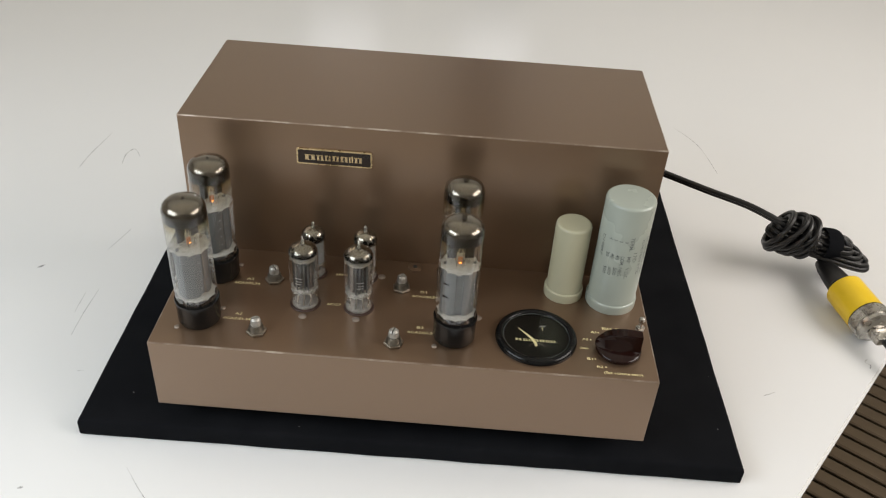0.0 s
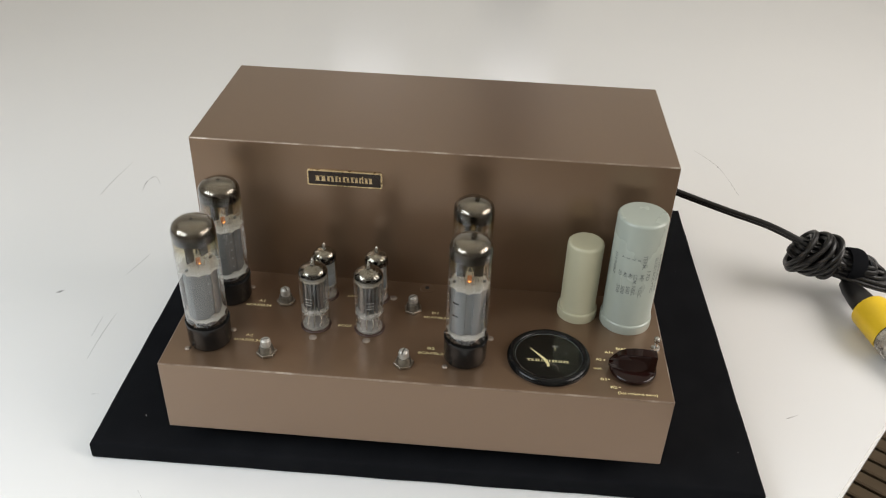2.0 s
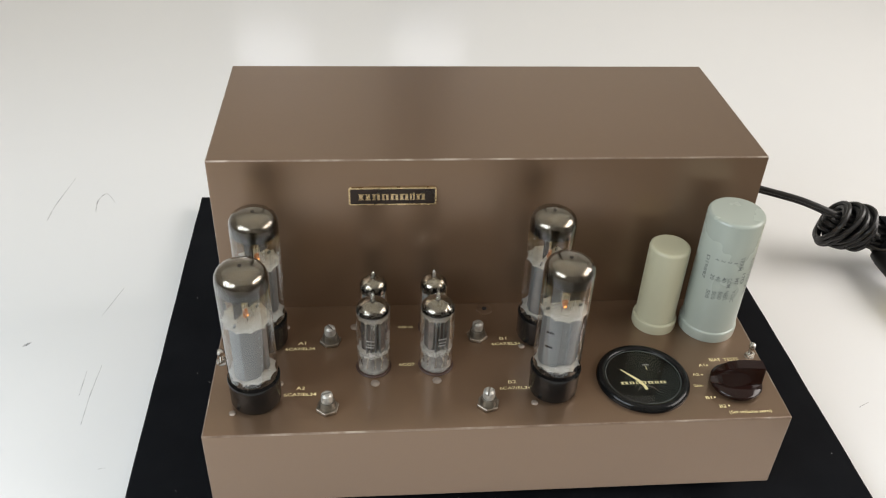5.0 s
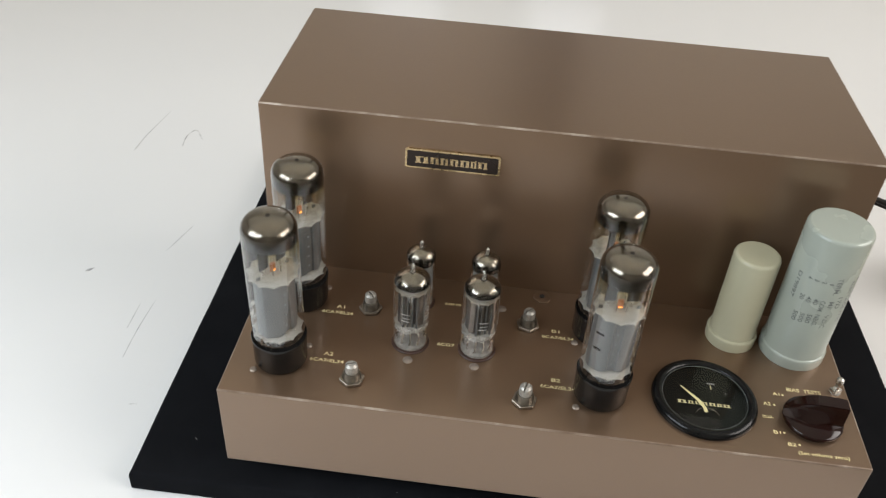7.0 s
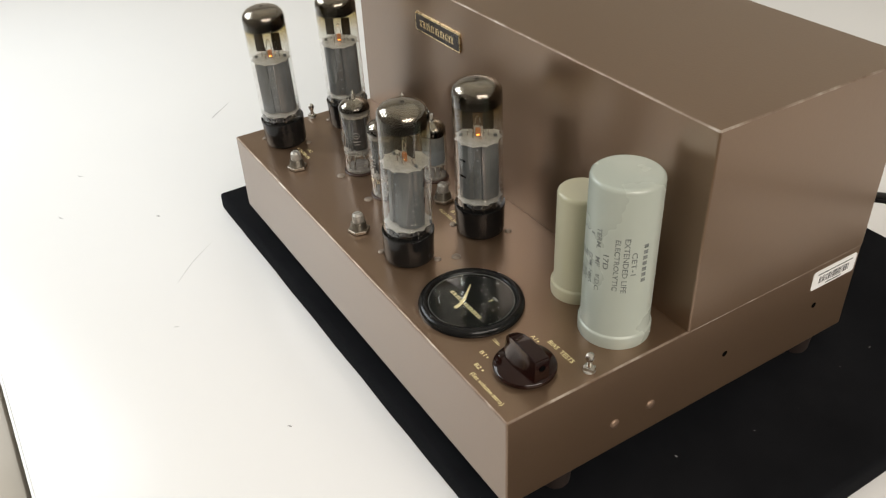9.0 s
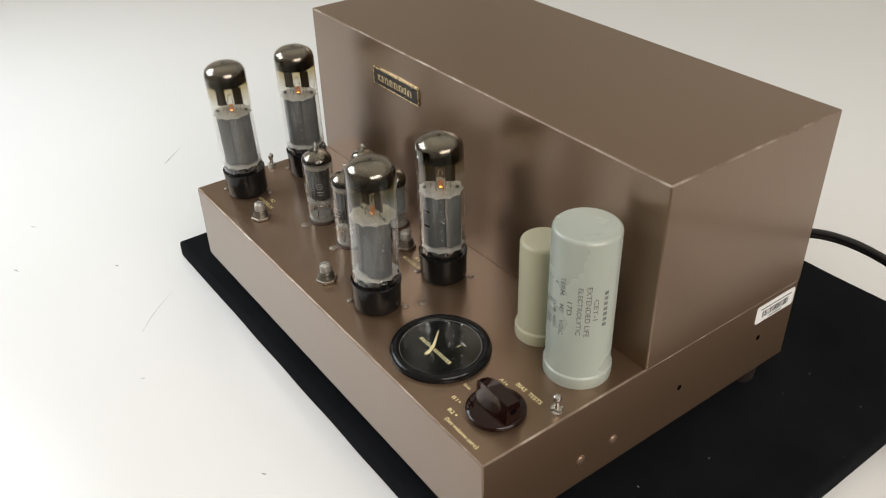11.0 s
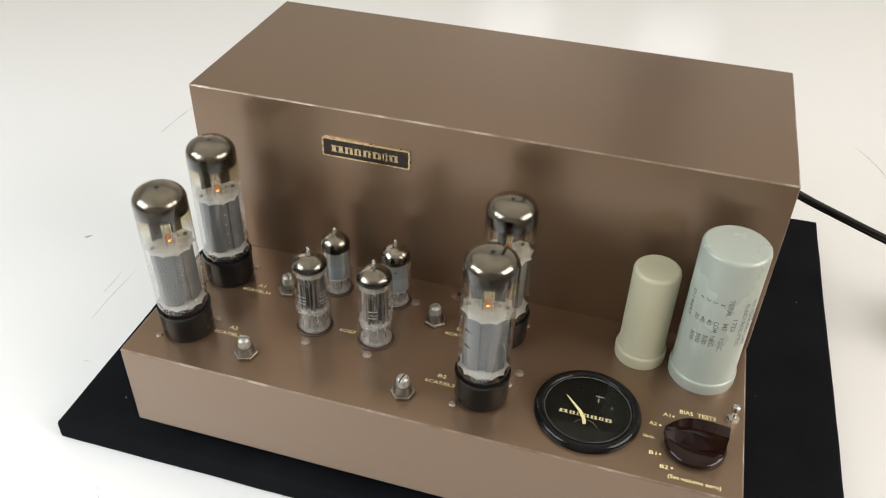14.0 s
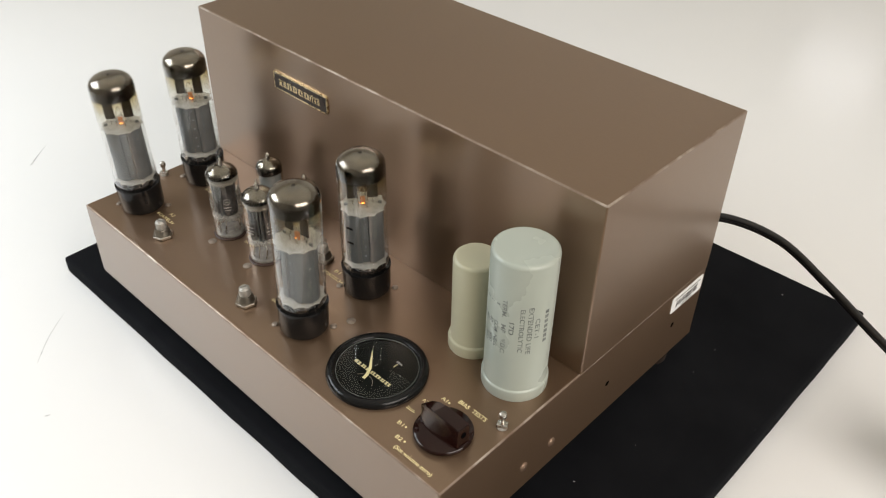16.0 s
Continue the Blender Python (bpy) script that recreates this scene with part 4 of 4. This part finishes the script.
def build_small_tube(height, shield):
    """A miniature tube with a pip on top; shield: a plain blue-grey cylinder in place of open plates."""
    label = "miniature glass tube with silvered dome, pip and grey shield" if shield else "miniature glass tube with silvered dome, pip and open plates"
    tube = thing("miniature_tube", pose(0, 0, 0), label, "vacuum tube", "short miniature tubes" if shield else "tall miniature tubes")
    r, top = (0.0101 if shield else 0.0117), height - (0.0064 if shield else 0.0076)
    part("socket_ring", lathe([(r + 0.0007, 0), (r + 0.0008, 0.0007), (r + 0.0002, 0.0012), (0, 0.0010)], 36), SOCKET_BROWN, tube, "red-brown socket rim")
    pip = [(0.0021, top - 0.0001), (0.0015, top + 0.0014), (0.0020, top + 0.0026), (0.0018, top + 0.0040), (0.0009, height - 0.0008), (0, height)]
    bulb = [(r - 0.0008, 0.0011), (r - 0.0001, 0.0020), (r, 0.0050), (r, top - 0.0080)]
    bulb += [(rr, z) for rr, z in dome(r, top - 0.0075, top, 9, 2.0) if rr > 0.0022]
    glass = part("glass_envelope", lathe(bulb + pip, 40), GLASS, tube, "clear glass bulb with a sealed pip")
    glass.visible_shadow = False
    g = r - 0.0003
    cap = [(g, top - 0.0220), (g, top - 0.0100)] + [(rr, z - 0.0002) for rr, z in dome(g, top - 0.0075, top, 9, 2.0) if rr > 0.0012]
    part("pip_core", lathe([(0, top - 0.0004), (0.0014, top), (0.0009, top + 0.0014), (0.0013, top + 0.0028), (0.0010, top + 0.0040), (0, height - 0.0008)], 14), CHROME, tube, "bright sealed pip")
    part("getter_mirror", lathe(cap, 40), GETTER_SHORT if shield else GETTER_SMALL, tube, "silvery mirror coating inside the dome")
    rim = 0.0386 if shield else 0.0532
    part("getter_lining", lathe([(rr - 0.0003, z - 0.0004) for rr, z in cap[1:] if z > rim] + [(0, top - 0.0006)], 36), LINING, tube, "dark back of the mirror coating")
    low, high = 0.0190, top - 0.0112
    if shield:
        low = 0.0140
        part("shield", lathe([(0.0082, low), (0.0084, low + 0.0006), (0.0082, high), (0, high)], 32), ANODE_BLUE, tube, "blue-grey metal shield cylinder")
        for z in (low - 0.0008, high + 0.0008):
            part("mica_spacer", toothed_disc(0.0097, 0.0010, z - 0.0003, z + 0.0003, 12), MICA, tube, "", False)
        # flat black disc for the shaded hole; the shield is not pierced
        part("shield_hole", lathe([(0.0008, 0), (0, 0)], 10), INK, tube, "dark round hole", False, pose(-0.0056, -0.0061, high - 0.006, 90, 0, -42))
    else:
        for z in (low, high):
            part("mica_spacer", toothed_disc(r - 0.0003, 0.0012, z - 0.0003, z + 0.0003, 12), MICA, tube, "white toothed mica spacer", False)
            part("mica_bloom", toothed_disc(r - 0.0006, 0.0010, z - (0.0016 if z > 0.03 else 0.0022), z - 0.0010, 12), MICA, tube, "", False)
        for s in (-1, 1):
            plate = prism([(s * 0.0046 + a, b) for a, b in ((-0.0036, -0.0034), (-0.0014, -0.0056), (0.0014, -0.0056), (0.0036, -0.0034), (0.0036, 0.0034), (0.0014, 0.0056), (-0.0014, 0.0056), (-0.0036, 0.0034))], low + 0.0014, high - 0.0010)
            part("anode", plate, ANODE_DARK, tube, "dark ribbed anode", True)
            part("support_rod", rod((s * 0.0046, -0.0072, low), (s * 0.0046, -0.0072, high), 0.0007), ANODE, tube)
            part("support_rod", rod((s * 0.0016, -0.0066, low), (s * 0.0016, -0.0066, high), 0.0006), ANODE, tube)
            part("support_rod", rod((s * 0.0046, 0.0064, low), (s * 0.0046, 0.0064, high), 0.0005), CHROME, tube)
            part("getter_flag", soft_box(s * 0.0040 - 0.0022, s * 0.0040 + 0.0022, -0.0005, 0.0005, high + 0.002, high + 0.0078, 0.0002, 1), ANODE, tube, "", False)
        part("glass_bloom", lathe([(r - 0.0006, low - 0.0030), (r - 0.0005, low - 0.0010), (r - 0.0005, low + 0.0026)], 40), BLOOM, tube, "patchy white bloom inside the glass")
        bars = bmesh.new()
        # a plain ring mark and faded bars of print wrapped on the glass
        ring = [[], []]
        for k in range(24):
            a = math.tau * k / 24
            for row, rr in zip(ring, (0.0021, 0.0026)):
                b = radians(-28) + rr * math.cos(a) / r
                row.append(bars.verts.new(((r + 0.0001) * math.cos(b), (r + 0.0001) * math.sin(b), 0.0345 + rr * math.sin(a))))
        for k in range(24):
            bars.faces.new((ring[0][k], ring[1][k], ring[1][(k + 1) % 24], ring[0][(k + 1) % 24]))
        for az, z, w in ((-100, 0.0330, 0.0060), (-98, 0.0300, 0.0050), (-102, 0.0275, 0.0058), (-28, 0.0340, 0.0026), (-28, 0.0292, 0.0060), (-28, 0.0268, 0.0048)):
            rows = []
            for s in range(4):
                a = radians(az) + (s / 3 - 0.5) * w / (r + 0.0001)
                rows.append([bars.verts.new(((r + 0.0001) * math.cos(a), (r + 0.0001) * math.sin(a), zz)) for zz in (z, z + 0.0008)])
            for a, b in zip(rows, rows[1:]):
                bars.faces.new((a[0], b[0], b[1], a[1]))
        part("print_bars", bars, WHITE_PRINT, tube, "faded white print", False)
    for k in range(9):
        a = math.tau * (k + 0.5) / 10
        part("lead_wire", hose(bmesh.new(), smooth_path([((r - 0.0032) * math.cos(a), (r - 0.0032) * math.sin(a), 0.0040), ((r - 0.0026) * math.cos(a + 0.12), (r - 0.0026) * math.sin(a + 0.12), 0.0085 + 0.0015 * (k % 3)), (0.0052 * math.cos(a), 0.0052 * math.sin(a), low)], 4), 0.0005, 6), CHROME, tube)
    part("glass_stem", lathe([(r - 0.0010, 0.0014), (r - 0.0012, 0.0030), (r - 0.0040, 0.0046), (0, 0.0050)], 28), BUTTON_GLASS, tube, "grey button stem")
    return tube


def build_tubes():
    plain, slotted = build_power_tube(False), build_power_tube(True)
    # each tube leans a little in its socket and has its own height
    seats = []
    for (x, y), turn, (dx, dy, dz) in zip(POWER_TUBES, (58, 50, 8, 52), ((0.0006, -0.0035, 0.0013), (0.0016, -0.0024, 0.0005), (0.0004, 0.0028, -0.0025), (0.0002, -0.0008, -0.0024))):
        lean = pose(0, 0, 0, -math.degrees(dy / 0.11), math.degrees(dx / 0.11), 0)
        seats.append(Matrix.Translation((x, y, H)) @ lean @ pose(0, 0, 0, 0, 0, turn) @ Matrix.Diagonal((1, 1, 1 + dz / 0.11, 1)))
    copy_thing(plain, seats[1])
    copy_thing(slotted, seats[3])
    plain.matrix_basis, slotted.matrix_basis = seats[0], seats[2]
    tall = build_small_tube(0.0676, False)
    copy_thing(tall, pose(-0.0418, 0.0615, H, 0, 0, 24))
    tall.matrix_basis = pose(-0.0858, 0.0613, H, 0, 0, 0)
    short = build_small_tube(0.0545, True)
    copy_thing(short, pose(-0.0415, 0.1020, H, 0, 0, 60))
    short.matrix_basis = pose(-0.0852, 0.1020, H)


# ---- mains cord, plug and yellow connector ----
def build_cord():
    run = smooth_path([(0.11, 0.2842, 0.070), (0.128, 0.326, 0.088), (0.166, 0.357, 0.098), (0.214, 0.369, 0.094), (0.262, 0.358, 0.083), (0.308, 0.334, 0.079), (0.346, 0.313, 0.077), (0.378, 0.300, 0.068)], 10)
    cord = part("power_cord", hose(bmesh.new(), run, 0.0027, 10, False, 0.0050), CORD, amp, "black flat power cord tied into a bundle")
    part("strain_relief", lathe([(0.0062, 0), (0.0062, 0.004), (0.0048, 0.014), (0, 0.014)], 20), CORD, cord, "", True, pose(0.11, 0.2845, 0.070, -90, 0, 0))
    along = Vector((0.978, -0.085, -0.19)).normalized()
    across = Vector((0.086, 0.996, 0.0))
    above = along.cross(across)
    above = above if above.z > 0 else -above
    mid = Vector((0.420, 0.304, 0.046))
    rnd = random.Random(11)

    def spot(u, v, w):
        q = mid + along * u + across * v + above * w
        return Vector((q.x, q.y, max(q.z, 0.006)))

    # long folds of flex lying close together, the longer ones past the strap
    for (v0, w0), (v1, w1), left, right in (
        ((-0.011, 0.004), (0.001, 0.010), -0.046, 0.040), ((-0.004, -0.008), (0.009, -0.004), -0.044, 0.062), ((-0.010, -0.003), (0.005, 0.003), -0.048, 0.056),
        ((0.002, -0.010), (0.011, 0.004), -0.042, 0.050), ((-0.005, 0.009), (0.008, 0.009), -0.045, 0.036), ((-0.012, -0.007), (0.000, -0.003), -0.040, 0.064),
    ):
        pts = []
        for u, k in ((left + 0.010, 0), (left, 0.5), (left + 0.010, 1), (0.0, 1), (right - 0.012, 1), (right, 0.5), (right - 0.012, 0), (0.0, 0)):
            spread = 1.5 if u > 0.03 else 0.95
            v, w = v0 + (v1 - v0) * k, w0 + (w1 - w0) * k
            pts.append(spot(u, spread * v + rnd.uniform(-0.0015, 0.0015), 0.95 * w + rnd.uniform(-0.0015, 0.0015)))
        part("cord_loop", hose(bmesh.new(), smooth_path(pts, 7, True), 0.0027, 8, True, 0.0050), CORD, cord)
    # turns wound round the folds
    for k in range(5):
        pts, u = [], -0.037 + 0.0072 * k
        for q in range(10):
            a = math.tau * q / 10
            pts.append(spot(u + 0.010 * math.cos(a) * (1 if k % 2 else 0.6) + 0.004 * math.sin(a + k), (0.0185 + 0.0012 * (k % 3)) * math.sin(a), (0.0205 + 0.0014 * (k % 2)) * math.cos(a)))
        part("cord_wrap", hose(bmesh.new(), smooth_path(pts, 6, True), 0.0027, 8, True, 0.0050), CORD, cord)
    band = lathe([(0.0168, -0.009), (0.0178, -0.006), (0.0180, 0.005), (0.0170, 0.009), (0.0162, 0.0088), (0.0162, -0.0088), (0.0168, -0.009)], 32)
    part("hook_and_loop_strap", band, CLOTH, cord, "black fabric cable strap", True, Matrix.Translation(spot(0.018, 0, 0.0)) @ (along + 0.25 * across).to_track_quat("Z", "Y").to_matrix().to_4x4())
    aim = Vector((0.222, -0.974, -0.03)).normalized()
    near = Vector((0.4459, 0.2496, 0.0222))
    start = near - 0.0455 * aim
    tail = smooth_path([spot(-0.012, -0.012, 0.010), spot(0.002, -0.018, 0.004), start - 0.016 * aim + Vector((-0.003, 0, 0.007)), start + 0.002 * aim], 8)
    part("lead", hose(bmesh.new(), tail, 0.0027, 10, False, 0.0050), CORD, cord)
    lay = Matrix.Translation(start) @ aim.to_track_quat("Z", "Y").to_matrix().to_4x4()
    body = bmesh.new()
    rows = []
    for z, a, b in ((0.0, 0.0080, 0.0070), (0.010, 0.0110, 0.0088), (0.026, 0.0132, 0.0105), (0.036, 0.0138, 0.0115), (0.039, 0.0128, 0.0105)):
        rows.append([body.verts.new((a * math.cos(t), b * math.sin(t), z)) for t in (math.tau * q / 20 for q in range(20))])
    for low, high in zip(rows, rows[1:]):
        for q in range(20):
            body.faces.new((low[q], low[(q + 1) % 20], high[(q + 1) % 20], high[q]))
    body.faces.new(rows[0][::-1])
    body.faces.new(rows[-1])
    part("plug", body, CORD, cord, "moulded black plug", True, lay)
    for s in (-1, 1):
        part("plug_pin", soft_box(s * 0.0063 - 0.0032, s * 0.0063 + 0.0032, -0.0008, 0.0008, 0.038, 0.050, 0.0003, 1), CHROME, cord, "brass-coloured flat pin", False, lay)
    yellow = thing("yellow_connector", Matrix.Translation(near) @ aim.to_track_quat("Z", "Y").to_matrix().to_4x4(), "yellow plastic mains connector with a knurled metal ring", "connector")
    part("body", lathe([(0, 0.0), (0.0186, 0.0), (0.0194, 0.0010), (0.0196, 0.0424), (0, 0.0424)], 48), YELLOW, yellow, "yellow plastic sleeve")
    part("gasket", lathe([(0.0192, 0.0425), (0.0192, 0.0440), (0, 0.0440)], 40), CORD, yellow, "black rubber gasket")
    ring = bmesh.new()
    pts = []
    for q in range(150):
        a = math.tau * q / 150
        rr = 0.0196 + (0.0005 if q % 2 else 0.0)
        pts.append((rr * math.cos(a), rr * math.sin(a)))
    prism(pts, 0.0441, 0.0556, ring)
    part("knurled_ring", ring, CHROME, yellow, "bright knurled metal ring", False)
    part("collar", lathe([(0.0182, 0.0557), (0.0175, 0.0596), (0.0120, 0.0626), (0, 0.0646)], 36), CHROME, yellow)
    clamp = part("cable_clamp", soft_box(-0.011, 0.011, -0.0045, 0.0045, 0.0640, 0.0800, 0.0015), CHROME, yellow, "metal cable clamp")
    for s in (-1, 1):
        part("clamp_screw", lathe([(0.0026, 0), (0.0026, 0.002), (0, 0.0024)], 14), CHROME, clamp, "", True, pose(s * 0.008, 0.0045, 0.072, -90, 0, 0))
    fall = smooth_path([tuple(near + 0.078 * aim), (0.468, 0.150, 0.018), (0.490, 0.130, -0.01), (0.515, 0.120, -0.10), (0.52, 0.13, -0.30), (0.54, 0.15, -0.52), (0.60, 0.16, -0.735)], 8)
    cable = part("cable", hose(bmesh.new(), fall, 0.0052, 12), CORD, None, "")
    cable.parent = yellow
    cable.matrix_parent_inverse = yellow.matrix_basis.inverted()


build_setting()
build_side_table()
build_slatted_mat()
build_board()
build_chassis()
build_cover()
build_meter()
build_knob()
build_cans()
build_trim_pots()
build_posts()
build_tubes()
build_cord()
